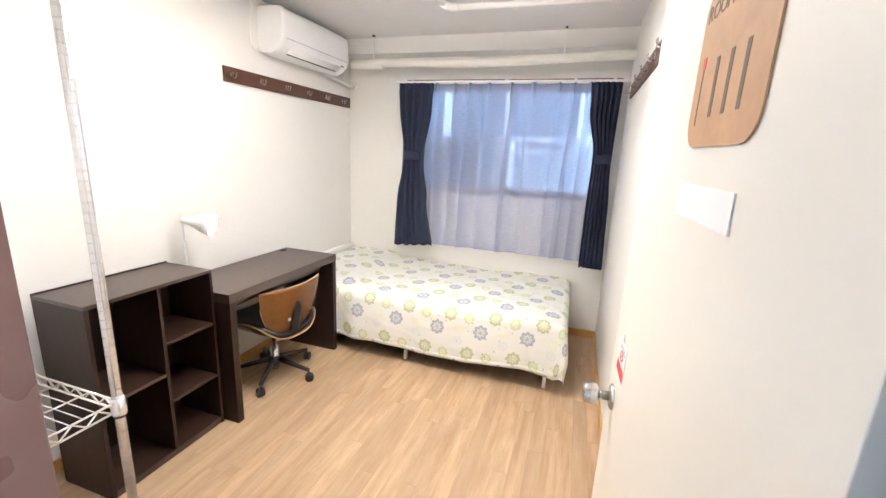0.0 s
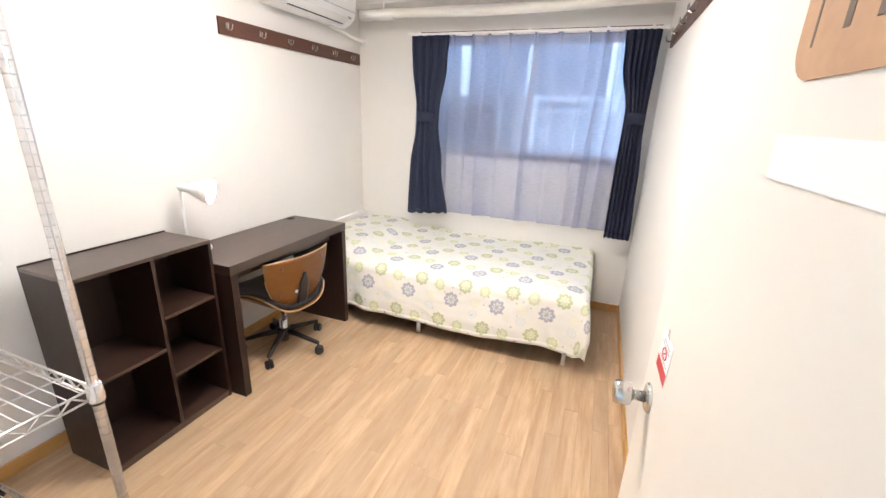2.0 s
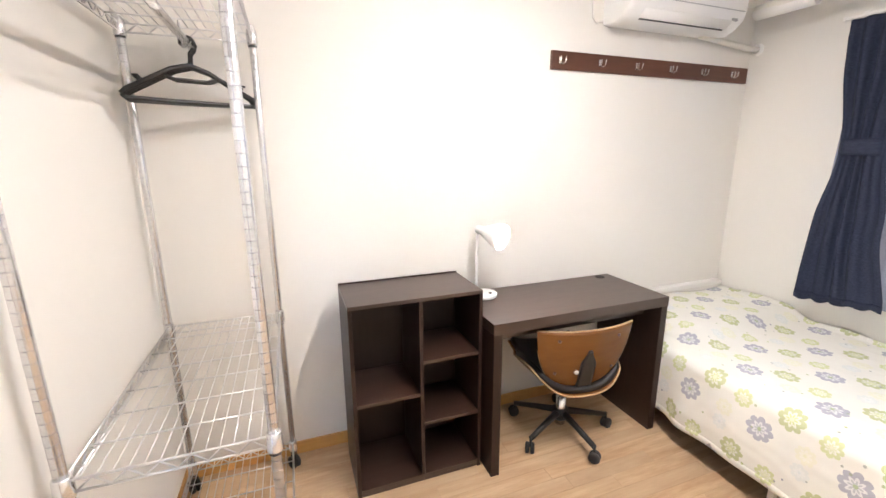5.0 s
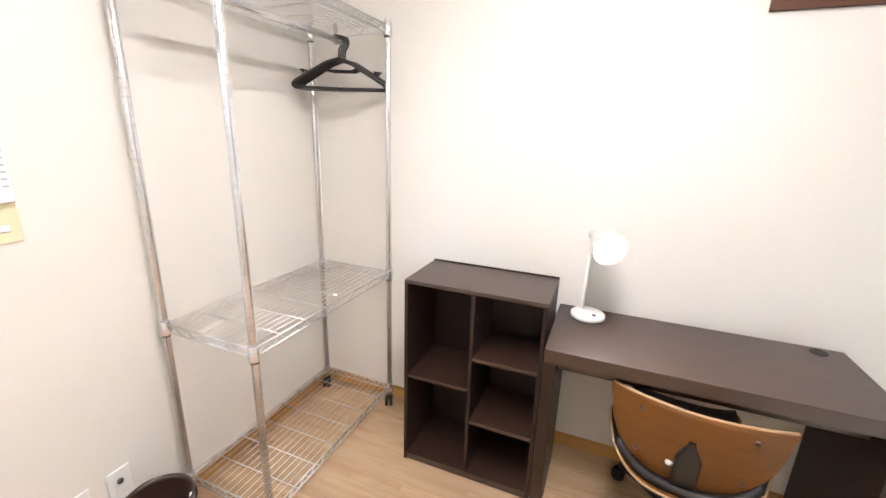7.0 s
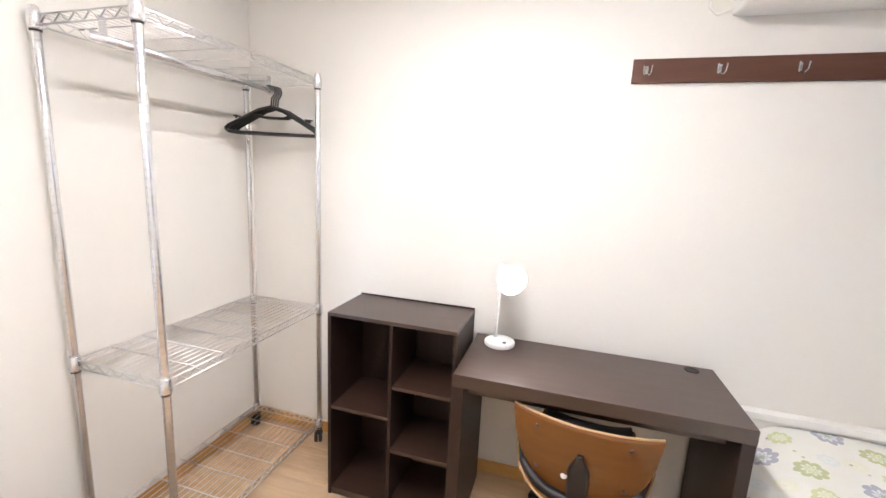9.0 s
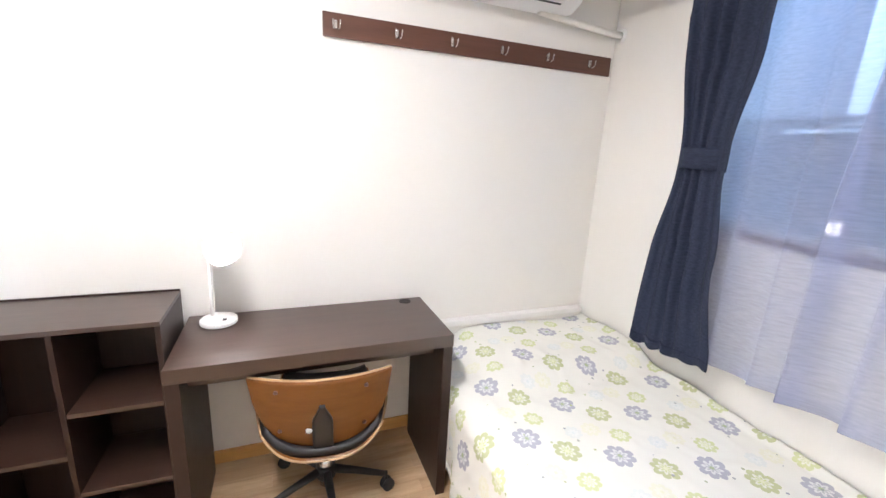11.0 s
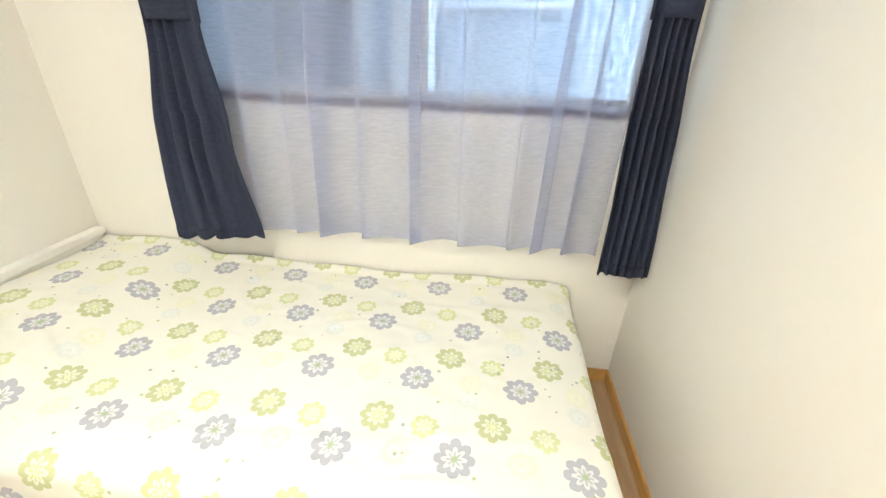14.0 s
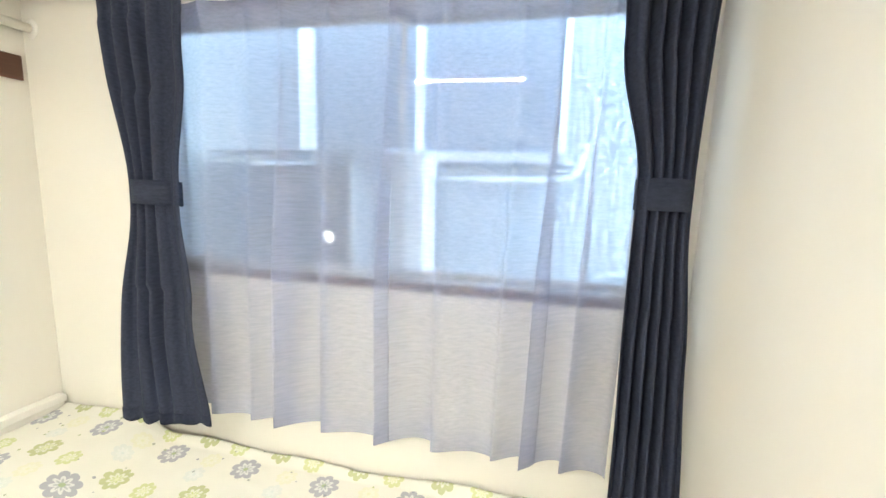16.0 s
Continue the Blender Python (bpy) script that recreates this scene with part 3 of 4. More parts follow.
def air_conditioner():
    t = thing("air_conditioner", "white wall-mounted split air conditioner with closed flap", "air conditioner", pose(XL, 2.278, 2.022))
    prof = [(0.0, 0.0), (0.0, 0.272), (0.02, 0.278), (0.155, 0.272), (0.188, 0.25), (0.198, 0.20), (0.196, 0.10), (0.180, 0.045), (0.14, 0.01), (0.09, -0.012), (0.03, -0.005)]
    L = 0.768
    bm = bmesh.new()
    rows = [(0.0, 0.94), (0.012, 0.985), (0.03, 1.0), (L - 0.03, 1.0), (L - 0.012, 0.985), (L, 0.94)]
    rings = [[bm.verts.new((x * (s if x > 0.05 else 1), y, 0.13 + (z - 0.13) * s)) for x, z in prof] for y, s in rows]
    for a, b in zip(rings, rings[1:]):
        for k in range(len(prof)):
            f = bm.faces.new((a[k], a[(k + 1) % len(prof)], b[(k + 1) % len(prof)], b[k]))
            f.smooth = 3 < k < 10
    bm.faces.new(rings[0])
    bm.faces.new(rings[-1][::-1])
    part("body", bm, PLASTIC, t)

    def strip(y0, y1, i0, i1, lift):
        bm = bmesh.new()
        seg = [Vector((x, 0, z)) for x, z in prof[i0:i1 + 1]]
        fn = lambda a, b: Vector((0, y0 + (y1 - y0) * b, 0)) + seg[min(int(a * (len(seg) - 1)), len(seg) - 2)].lerp(seg[min(int(a * (len(seg) - 1)), len(seg) - 2) + 1], a * (len(seg) - 1) - min(int(a * (len(seg) - 1)), len(seg) - 2)) + Vector((lift, 0, -lift))
        sheet(bm, 10, 2, fn)
        return bm
    thicken(part("flap", strip(0.09, L - 0.09, 7, 8, 0.0025), PLASTIC, t, "closed air flap"), 0.002)
    part("outlet_slot", boxed(0.130, 0.137, 0.10, L - 0.10, 0.004, 0.011), PRINTDARK, t, "dark outlet gap")
    part("panel_seam", boxed(0.1935, 0.1972, 0.03, L - 0.03, 0.0835, 0.0865), PRINTGREY, t)
    part("lamp_window", boxed(0.176, 0.184, L - 0.10, L - 0.06, 0.040, 0.052), PRINTGREY, t)
    cord = [(0.01, -0.005, 0.02), (0.012, -0.05, 0.005), (0.012, -0.075, 0.03), (0.012, -0.08, 0.12), (0.01, -0.06, 0.24), (0.01, -0.065, 0.335)]
    part("cord", tube(bmesh.new(), cord, 0.004, 8), WHITE, t, "thin white power cord")
    part("drain_hose", tube(bmesh.new(), [(0.05, 0.62, -0.005), (0.045, 0.80, -0.02), (0.04, 1.02, -0.035), (0.04, 1.10, -0.037)], 0.016, 12), PIPEWRAP, t, "cream drain hose")
    part("wall_cap", lathe(bmesh.new(), [(0.035, 0), (0.035, 0.008), (0.02, 0.014)], 18, pose(0.04, 1.115, -0.037, 90)), WHITE, t)


air_conditioner()


def hook_board(name, m, length, spots, label):
    """A brown board with bent steel coat hooks; x is out of the wall, y along it."""
    t = thing(name, label, "coat rack", m)
    part("board", boxed(0, 0.014, 0, length, 0, 0.086, bevel=0.0015), RAILWOOD, t)
    for y in spots:
        h = part("hook", boxed(0.014, 0.0165, y - 0.006, y + 0.006, 0.028, 0.060, bevel=0.0008), STEEL, t, "bent steel coat hook")
        bm = bmesh.new()
        for s in (-1, 1):
            tube(bm, [(0.018, y + s * 0.003, 0.030), (0.03, y + s * 0.009, 0.024), (0.042, y + s * 0.0125, 0.032), (0.045, y + s * 0.014, 0.056)], 0.0028, 8)
        part("prong", bm, STEEL, h)
        part("screw", lathe(bmesh.new(), [(0.004, 0), (0.004, 0.0015), (0.001, 0.002)], 10, pose(0.018, y, 0.054, 0, 90)), CHROME, h)
    return t


hook_board("coat_hook_board", pose(XL, 1.975, 1.80), 1.388, [0.048 + 0.2415 * i for i in range(6)], "dark brown board with six steel coat hooks")
hook_board("coat_hook_board", pose(XR, 3.13, 1.863, 0, 0, 180), 1.388, [0.06 + 0.2415 * i for i in range(6)], "dark brown board with six steel coat hooks")

# ---- curtains ----
rail = thing("curtain_rail", "white double curtain rail on a brown batten", "curtain rail", pose(-1.43, 3.335, 1.985))
LR = 1.745
part("batten", boxed(0.03, LR - 0.02, 0.028, 0.050, 0.012, 0.05, bevel=0.002), RAILWOOD_X, rail, "dark brown wooden batten")
part("front_rail", boxed(0, LR, -0.118, -0.098, 0.004, 0.018, bevel=0.002), WHITE, rail)
part("rear_rail", boxed(0.02, LR - 0.02, -0.052, -0.036, 0.004, 0.018, bevel=0.002), WHITE, rail)
for x in (0.08, 0.9, 1.4, LR - 0.08):
    part("bracket", box(boxed(x - 0.009, x + 0.009, -0.122, 0.028, 0.019, 0.025, bevel=0.001), x - 0.009, x + 0.009, 0.022, 0.0275, 0.024, 0.045, bevel=0.001), WHITE, rail)
for x in (0, LR):
    part("end_cap", boxed(x - 0.006, x + 0.006, -0.122, -0.094, 0.001, 0.021, bevel=0.002), WHITE, rail)


def smooth(a, b, t):
    t = max(0.0, min(1.0, t))
    t = t * t * (3 - 2 * t)
    return a + (b - a) * t


def spread_at(keys, z):
    """Piecewise smooth value over heights, keys from the top down."""
    for (z0, a), (z1, b) in zip(keys, keys[1:]):
        if z >= z1:
            return smooth(a, b, (z0 - z) / (z0 - z1))
    return keys[-1][1]


def heavy_curtain(lk, rk, yk, folds, phase, tie, tie_top, label, flare):
    t = thing("curtain", label, "curtain", pose(0, 0, 0), "navy curtains at the window")
    top, bot = 1.985, 0.643

    def at(s, w):
        z = top + (bot - top) * w
        a, b = spread_at(lk, z), spread_at(rk, z)
        g = abs(z - tie_top + 0.035)
        amp = 0.013 + 0.013 * min(1, g / 0.4)
        amp *= 1 - 0.5 * smooth(0, 1, (0.98 - z) / 0.32)
        if z > 1.93:
            amp = 0.014
        ph = 2 * math.pi * folds * s + phase + 2.1 * noise.noise(Vector((s * 3.1, z * 0.7, phase)))
        wv = math.copysign(abs(math.sin(ph)) ** 0.7, math.sin(ph)) * (0.75 + 0.5 * noise.noise(Vector((s * 4.3, 0.3 * z, phase + 9)))) + 0.25 * noise.noise(Vector((s * 9, z * 2.0, phase + 4)))
        bow = 0.02 * math.sin(math.pi * s) * (1 if g < 0.3 else 0.4)
        y = spread_at(yk, z) - amp * wv - bow
        x = a + (b - a) * s 
        zz = z + (0.006 * math.sin(2 * math.pi * folds * s + phase + 1) - 0.008 * s * flare) * max(0, (w - 0.9) / 0.1)
        return Vector((x, y, zz))
    ob = part("cloth", sheet(bmesh.new(), 110, 56, at, lambda a, b: (a * 0.9, b * 1.34)), NAVY, t, "pleated dark navy cloth")
    thicken(ob, 0.003)
    low = lambda s, w: at(s, 0.968 + 0.032 * w) + Vector((0, -0.0035, 0))
    thicken(part("hem", sheet(bmesh.new(), 110, 2, low, lambda a, b: (a * 0.9, b * 0.05)), NAVY, t, "turned-up navy hem"), 0.002)
    x0, x1, y0, y1 = tie

    def band(s, w):
        a = math.pi * (1.15 - 1.3 * s)
        return Vector(((x0 + x1) / 2 + (x1 - x0) / 2 * math.cos(a) * 1.04, y1 - (y1 - y0) * max(0, math.sin(a)) * 1.05 + 0.01, tie_top - 0.076 * w + 0.006 * math.sin(3 * s) - 0.006 * s))
    ob = part("tieback", sheet(bmesh.new(), 24, 3, band, lambda a, b: (a * 0.3, b * 0.07)), NAVY, t, "navy cloth tieback band")
    thicken(ob, 0.005)
    return t


heavy_curtain([(1.985, -1.402), (1.80, -1.395), (1.45, -1.366), (1.37, -1.366), (1.05, -1.402), (0.65, -1.412)],
              [(1.985, -1.105), (1.80, -1.118), (1.45, -1.178), (1.37, -1.182), (1.05, -1.135), (0.65, -1.065)],
              [(1.985, 3.222), (1.45, 3.250), (1.37, 3.250), (0.65, 3.205)], 4.4, 0.6, (-1.366, -1.205, 3.205, 3.27), 1.452,
              "navy blue curtain tied back with a cloth band", -4.0)
heavy_curtain([(1.985, 0.082), (1.80, 0.092), (1.49, 0.150), (1.41, 0.150), (1.05, 0.142), (0.65, 0.142)],
              [(1.985, 0.288), (1.80, 0.284), (1.49, 0.280), (1.41, 0.280), (1.05, 0.300), (0.65, 0.312)],
              [(1.985, 3.222), (1.49, 3.250), (1.41, 3.250), (0.65, 3.205)], 5.6, 2.2, (0.158, 0.276, 3.205, 3.27), 1.492,
              "navy blue curtain tied back beside the side wall", 0.8)


def lace_curtain(x0, x1, phase, folds, narrow):
    t = thing("lace_curtain", "sheer lilac-grey lace curtain with pinch pleats", "curtain", pose(0, 0, 0), "lace curtains at the window")
    top, bot = 1.996, 0.664

    def at(s, w):
        z = top + (bot - top) * w
        k = s * folds + phase + 0.26 * math.sin(7.3 * s + phase * 9) + 0.05 * math.sin(2.3 * w + 5 * s + phase * 7)
        saw = k % 1.0
        ang = 2 * math.pi * k
        # flat runs with short sharp returns: a box-like pleat that opens downwards
        face = 2 * (smooth(0, 1, saw / 0.62) if saw < 0.62 else smooth(1, 0, (saw - 0.62) / 0.38)) - 1
        deep = (0.30 + 0.75 * smooth(0, 1, w * 1.5)) * (0.9 + 0.4 * math.sin(k * 2.1 + phase))
        pinch = math.exp(-((saw - 0.62) / 0.06) ** 2) * 0.022 * max(0, 1 - w * 9)
        y = 3.296 - 0.034 * deep * face - pinch
        x = x0 + (x1 - narrow * w - x0) * s + 0.036 * deep * math.sin(ang + 0.6)
        return Vector((x, y, z + 0.004 * face * w ** 8))
    part("cloth", sheet(bmesh.new(), 170, 30, at, lambda a, b: (a * 1.1, b * 1.3)), LACE, t, "sheer lilac-grey cloth")

    def hem(s, w):
        p = at(s, 0.955 + 0.045 * w)
        return p + Vector((0, -0.0025, 0))
    part("hem", sheet(bmesh.new(), 170, 2, hem, lambda a, b: (a * 1.1, b * 0.06)), LACE, t)

    def head(s, w):
        p = at(s, 0.055 * w)
        return p + Vector((0, -0.0025, 0))
    part("heading", sheet(bmesh.new(), 170, 2, head, lambda a, b: (a * 1.1, b * 0.07)), LACE, t)
    return t


lace_curtain(-1.37, -0.485, 0.25, 5.2, 0.0)
lace_curtain(-0.515, 0.185, 0.1, 5.1, 0.025)

# ---- bed ----
bed = thing("bed", "white steel single bed with a thin mattress", "bed", pose(XL, 2.40, 0))
part("headboard", boxed(0.006, 0.035, 0.03, 0.965, 0.02, 0.545, bevel=0.003), WALL, bed, "pale headboard panel")
part("headboard_rail", boxed(0.002, 0.045, 0.02, 0.97, 0.545, 0.575, bevel=0.004), WHITE, bed, "white top rail")
part("mattress", boxed(0.05, 2.03, 0.035, 0.93, 0.27, 0.435, bevel=0.03), MATTRESS, bed)
part("side_rail", box(boxed(0.05, 2.03, 0.03, 0.055, 0.20, 0.26, bevel=0.003), 0.05, 2.03, 0.92, 0.945, 0.20, 0.26, bevel=0.003), WHITE, bed)
part("base", boxed(0.05, 2.03, 0.056, 0.919, 0.235, 0.262, bevel=0.003), WENGE, bed)
for x in (0.10, 1.0, 1.97):
    for y in (0.05, 0.92):
        part("leg", boxed(x - 0.012, x + 0.012, y - 0.012, y + 0.012, 0, 0.2345, bevel=0.003), WHITE, bed, "thin white leg")
pillow = bmesh.new()
bmesh.ops.create_uvsphere(pillow, u_segments=28, v_segments=16, radius=1)
for vtx in pillow.verts:
    x, y, z = vtx.co
    px = lambda q: math.copysign(abs(q) ** 0.55, q)
    vtx.co = (px(x) * 0.21, px(y) * 0.32, px(z) * 0.036 * (1 - 0.35 * max(abs(x), abs(y)) ** 3))
for f in pillow.faces:
    f.smooth = True
whole("pillow", pillow, MATTRESS, "white pillow lying under the bedspread", "pillow", pose(-1.66, 2.92, 0.448))


def cover():
    U0, U1, V0, V1 = -1.925, 0.060, 2.445, 3.374
    DROP_R, DROP_F = 0.30, 0.360
    rc = 0.045

    def roll(d):
        """Arc round an edge, then straight down: out and down for cloth length d past the edge."""
        if d <= 0:
            return 0.0, 0.0
        a = d / rc
        if a < math.pi / 2:
            return rc * math.sin(a), rc * (1 - math.cos(a))
        return rc, rc + d - rc * math.pi / 2

    def at(s, w):
        u = U0 + (U1 + DROP_R - U0) * s
        v = V0 - DROP_F + (V1 + DROP_F - V0) * w
        uu, vv = min(u, U1), max(v, V0)
        du, dv = max(0, u - U1), max(0, V0 - v)
        r = (du ** 3 + dv ** 3) ** (1 / 3)
        z = 0.462 + 0.006 * math.sin(5 * uu + 2) * math.sin(6 * vv) + 0.010 * noise.noise(Vector((uu * 2.2, vv * 3.0, 0)))
        hump = smooth(0, 1, (-1.38 - uu) / 0.16) * smooth(0, 1, (vv - 2.50) / 0.14)
        z += 0.058 * hump + 0.004 * smooth(0, 1, (vv - 3.22) / 0.1)
        z -= 0.012 * smooth(0, 1, (2.50 - vv) / 0.1) + 0.012 * smooth(0, 1, (uu - 0.0) / 0.08)
        ridge = math.exp(-((vv - 2.62 - 0.1 * math.sin(1.2 * uu)) / 0.02) ** 2) * 0.005
        z += ridge
        x, y = uu, vv
        if r > 0:
            o, d = roll(r)
            cu, cv = du / r, dv / r
            wave = 0.009 * math.sin(9 * u + 1.2 * math.sin(3 * u)) + 0.005 * math.sin(23 * u + 1)
            wav2 = 0.014 * math.sin(11 * v)
            k = min(1, d / 0.25)
            corner = cu * cv * 2
            x += cu * (o + wav2 * k * cu) + corner * 0.03 * k
            free = smooth(0, 1, (u + 1.47) / 0.15)
            y -= cv * (o + (wave * cv + 0.030) * k * free) + corner * 0.02 * k
            z -= d * (1 + 0.02 * math.sin(7 * u)) * (1 - 0.10 * corner)
            z = max(z, 0.012)
        if v > V1 - 0.03:
            z += (0.014 + 0.005 * math.sin(14 * u)) * smooth(0, 1, (v - V1 + 0.05) / 0.05)
        crease = noise.noise(Vector((u * 3.2 + v * 1.5, v * 4.5 - u, 11)))
        w2 = 0.006 * max(0.0, 1 - abs(crease) * 7) * (0.4 + noise.noise(Vector((u * 1.7, v * 2.1, 5))) ** 2 * 3)
        w2 += 0.0035 * noise.noise(Vector((u * 7, v * 9, 3))) + 0.0015 * noise.noise(Vector((u * 22, v * 26, 7)))
        return Vector((x, y - (w2 if dv > 0.05 else 0), z + (w2 if r < 0.05 else 0)))
    uvf = lambda s, w: (U0 + (U1 + DROP_R - U0) * s, V0 - DROP_F + (V1 + DROP_F - V0) * w)
    hemf = lambda s, w: at(s, 0.022 * w) + Vector((0, -0.0062, 0))
    ob = whole("bedspread", sheet(bmesh.new(), 230, 132, at, uvf), SPREAD, "white cotton bedspread printed with blue and green flowers", "bedspread")
    thicken(ob, 0.004, 1.0)
    hem = part("hem", sheet(bmesh.new(), 190, 2, lambda a, b: hemf(a * 0.87, b), lambda a, b: uvf(a * 0.87, 0.022 * b)), SPREAD, ob, "stitched front hem")
    thicken(hem, 0.002)


cover()

# ---- desk, bookcase, chair, lamp ----
desk = thing("desk", "dark brown laminate desk with panel legs", "desk", pose(-1.912, 1.452, 0))
W, D = 0.941, 0.422
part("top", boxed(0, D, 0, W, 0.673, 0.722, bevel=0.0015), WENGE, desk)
part("leg", boxed(0.0, D - 0.002, 0.001, 0.041, 0, 0.673, bevel=0.0015), WENGE_Z_SHADED, desk)
part("leg", boxed(0.0, D - 0.002, W - 0.039, W - 0.001, 0, 0.673, bevel=0.0015), WENGE_Z_SHADED, desk)
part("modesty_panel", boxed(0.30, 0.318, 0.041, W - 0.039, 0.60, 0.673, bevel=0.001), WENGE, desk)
part("grommet", lathe(bmesh.new(), [(0.026, 0.722), (0.026, 0.7245), (0.020, 0.7245), (0.0185, 0.7225)], 20, pose(0.042, 0.856, 0)), RUBBER, desk, "black cable hole cap")

case = thing("bookcase", "dark brown five-cube bookcase standing empty", "bookcase", pose(-1.866, 0.886, 0))
D2, W2, H2, P = 0.290, 0.555, 0.845, 0.015
part("side", boxed(0, D2, 0, P, 0, H2 - P, bevel=0.001), WENGE_Z_SHADED, case)
part("side", boxed(0, D2, W2 - P, W2, 0, H2 - P, bevel=0.001), WENGE_Z_SHADED, case)
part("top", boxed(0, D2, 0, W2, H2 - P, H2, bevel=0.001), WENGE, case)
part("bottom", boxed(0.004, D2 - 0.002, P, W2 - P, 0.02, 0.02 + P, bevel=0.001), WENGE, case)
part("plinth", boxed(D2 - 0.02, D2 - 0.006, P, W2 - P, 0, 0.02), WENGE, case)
part("back", boxed(0.001, 0.005, P, W2 - P, 0.036, H2 - P), WENGE_Z_SHADED, case)
part("divider", boxed(0.006, D2 - 0.001, 0.277, 0.292, 0.035, H2 - P, bevel=0.001), WENGE_Z_SHADED, case)
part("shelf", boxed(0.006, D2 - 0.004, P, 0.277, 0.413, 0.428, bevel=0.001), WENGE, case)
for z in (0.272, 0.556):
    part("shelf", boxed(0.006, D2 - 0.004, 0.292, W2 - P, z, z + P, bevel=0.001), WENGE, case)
part("back_lip", boxed(-0.006, 0.0, 0.0, W2, 0, H2 + 0.006, bevel=0.001), WENGE_Z_SHADED, case)


def office_chair():
    t = thing("office_chair", "walnut plywood swivel chair with black seat pad", "office chair", pose(-1.655, 1.930, 0, 0, 0, -7))
    # local x runs from the seat's front (-) to the backrest (+)
    def shell(half, z0, z1, x0):
        def at(s, w):
            a = s * 2 - 1
            k = max(0.0, 1 - abs(a) ** 3.4) ** 0.55
            low = z1 - (z1 - z0) * k
            z = low + (z1 - low) * w
            q = (z - z0) / (z1 - z0)
            x = x0 - 0.055 * a * a + 0.024 * q - 0.035 * (1 - q) ** 2
            return Vector((x, a * half * (0.965 + 0.035 * q), z))
        return at
    sh_fn = shell(0.236, 0.350, 0.646, 0.195)
    back = part("backrest", sheet(bmesh.new(), 48, 16, sh_fn), PLY, t, "curved walnut plywood backrest")
    thicken(back, 0.011)
    rimpts = [sh_fn(0.004 + i / 60 * 0.992, 1.0) for i in range(61)]
    part("edge", tube(bmesh.new(), [p + Vector((0, 0, 0.001)) for p in rimpts], 0.0048, 8), PLYEDGE, back, "pale plywood edge")
    low = [sh_fn(0.02 + i / 60 * 0.96, 0.0) for i in range(61)]
    part("edge", tube(bmesh.new(), low, 0.0048, 8), PLYEDGE, back)

    def pad(s, w):
        p = shell(0.214, 0.360, 0.618, 0.184)(s, w)
        return p + Vector((-0.012, 0, 0))
    thicken(part("back_pad", sheet(bmesh.new(), 40, 12, pad), PAD, back, "black leatherette pad"), 0.014)
    # bucket seat
    def seat(s, w, drop=0.0):
        a, b = s * 2 - 1, w
        x = 0.205 - 0.47 * b - 0.05 * abs(a) ** 4 * (1 - b)
        half = (0.205 + 0.035 * math.sin(math.pi * min(1, b * 1.35))) * (1 - 0.1 * b ** 3)
        z = 0.346 + 0.085 * abs(a) ** 2.8 * (1 - 0.72 * b ** 1.5) * (1 + 0.5 * math.sin(math.pi * min(1, 1.6 * b))) + 0.05 * b ** 2 - 0.012 * math.sin(math.pi * b) * (1 - a * a) - drop
        return Vector((x, a * half, z))
    st = part("seat", sheet(bmesh.new(), 30, 24, lambda s, w: seat(s, w, 0.022)), PLY, t, "bent plywood seat shell")
    thicken(st, 0.011)
    part("edge", tube(bmesh.new(), [seat(0, i / 30, 0.022) for i in range(31)], 0.0048, 8), PLYEDGE, st)
    part("edge", tube(bmesh.new(), [seat(1, i / 30, 0.022) for i in range(31)], 0.0048, 8), PLYEDGE, st)
    part("edge", tube(bmesh.new(), [seat(i / 30, 0, 0.022) for i in range(31)], 0.0048, 8), PLYEDGE, st)
    thicken(part("seat_pad", sheet(bmesh.new(), 30, 24, lambda s, w: seat(0.03 + s * 0.94, 0.03 + w * 0.94)), PAD, st, "black leatherette seat pad"), 0.028)
    # spine bracket
    def spine(s, w):
        wd = 0.034 * (1 - 0.75 * smooth(0, 1, (w - 0.72) / 0.28)) if w > 0.05 else 0.028
        z = 0.29 + 0.26 * w
        q = min(1, max(0, (z - 0.362) / 0.298))
        x = 0.195 + 0.010 + 0.012 * q - 0.035 * (1 - q) ** 2 - (0.0 if w > 0.3 else 0.03 * (0.3 - w) / 0.3)
        return Vector((x + 0.008, (s * 2 - 1) * wd, z))
    thicken(part("spine", sheet(bmesh.new(), 6, 24, spine), BLACK, t, "black steel back bracket"), 0.014)
    part("arm", boxed(-0.03, 0.15, -0.03, 0.03, 0.285, 0.306, bevel=0.004), BLACK, t)
    for a in (-0.62, 0.62):
        for w in (0.20, 0.84):
            p = sh_fn(0.5 + a / 2, w)
            part("bolt", lathe(bmesh.new(), [(0.007, 0), (0.007, 0.006), (0.004, 0.008)], 12, pose(p.x + 0.004, p.y, p.z, 0, 90)), RAILWOOD, back, "brown bolt cap")
    p = sh_fn(0.40, 0.30)
    part("sticker", lathe(bmesh.new(), [(0.011, 0), (0.011, 0.0075), (0.004, 0.008)], 16, pose(p.x + 0.001, p.y, p.z, 0, 85)), WHITE, back, "small white round sticker")
    part("mechanism", boxed(-0.09, 0.09, -0.06, 0.06, 0.296, 0.335, bevel=0.008), BLACK, t)
    part("gas_lift", lathe(bmesh.new(), [(0.013, 0.30), (0.013, 0.20), (0.025, 0.198), (0.025, 0.045), (0.018, 0.042)], 20), CHROME, t, "chrome gas lift column")
    part("hub", lathe(bmesh.new(), [(0.024, 0.135), (0.038, 0.13), (0.042, 0.09), (0.034, 0.075)], 20), BLACK, t)
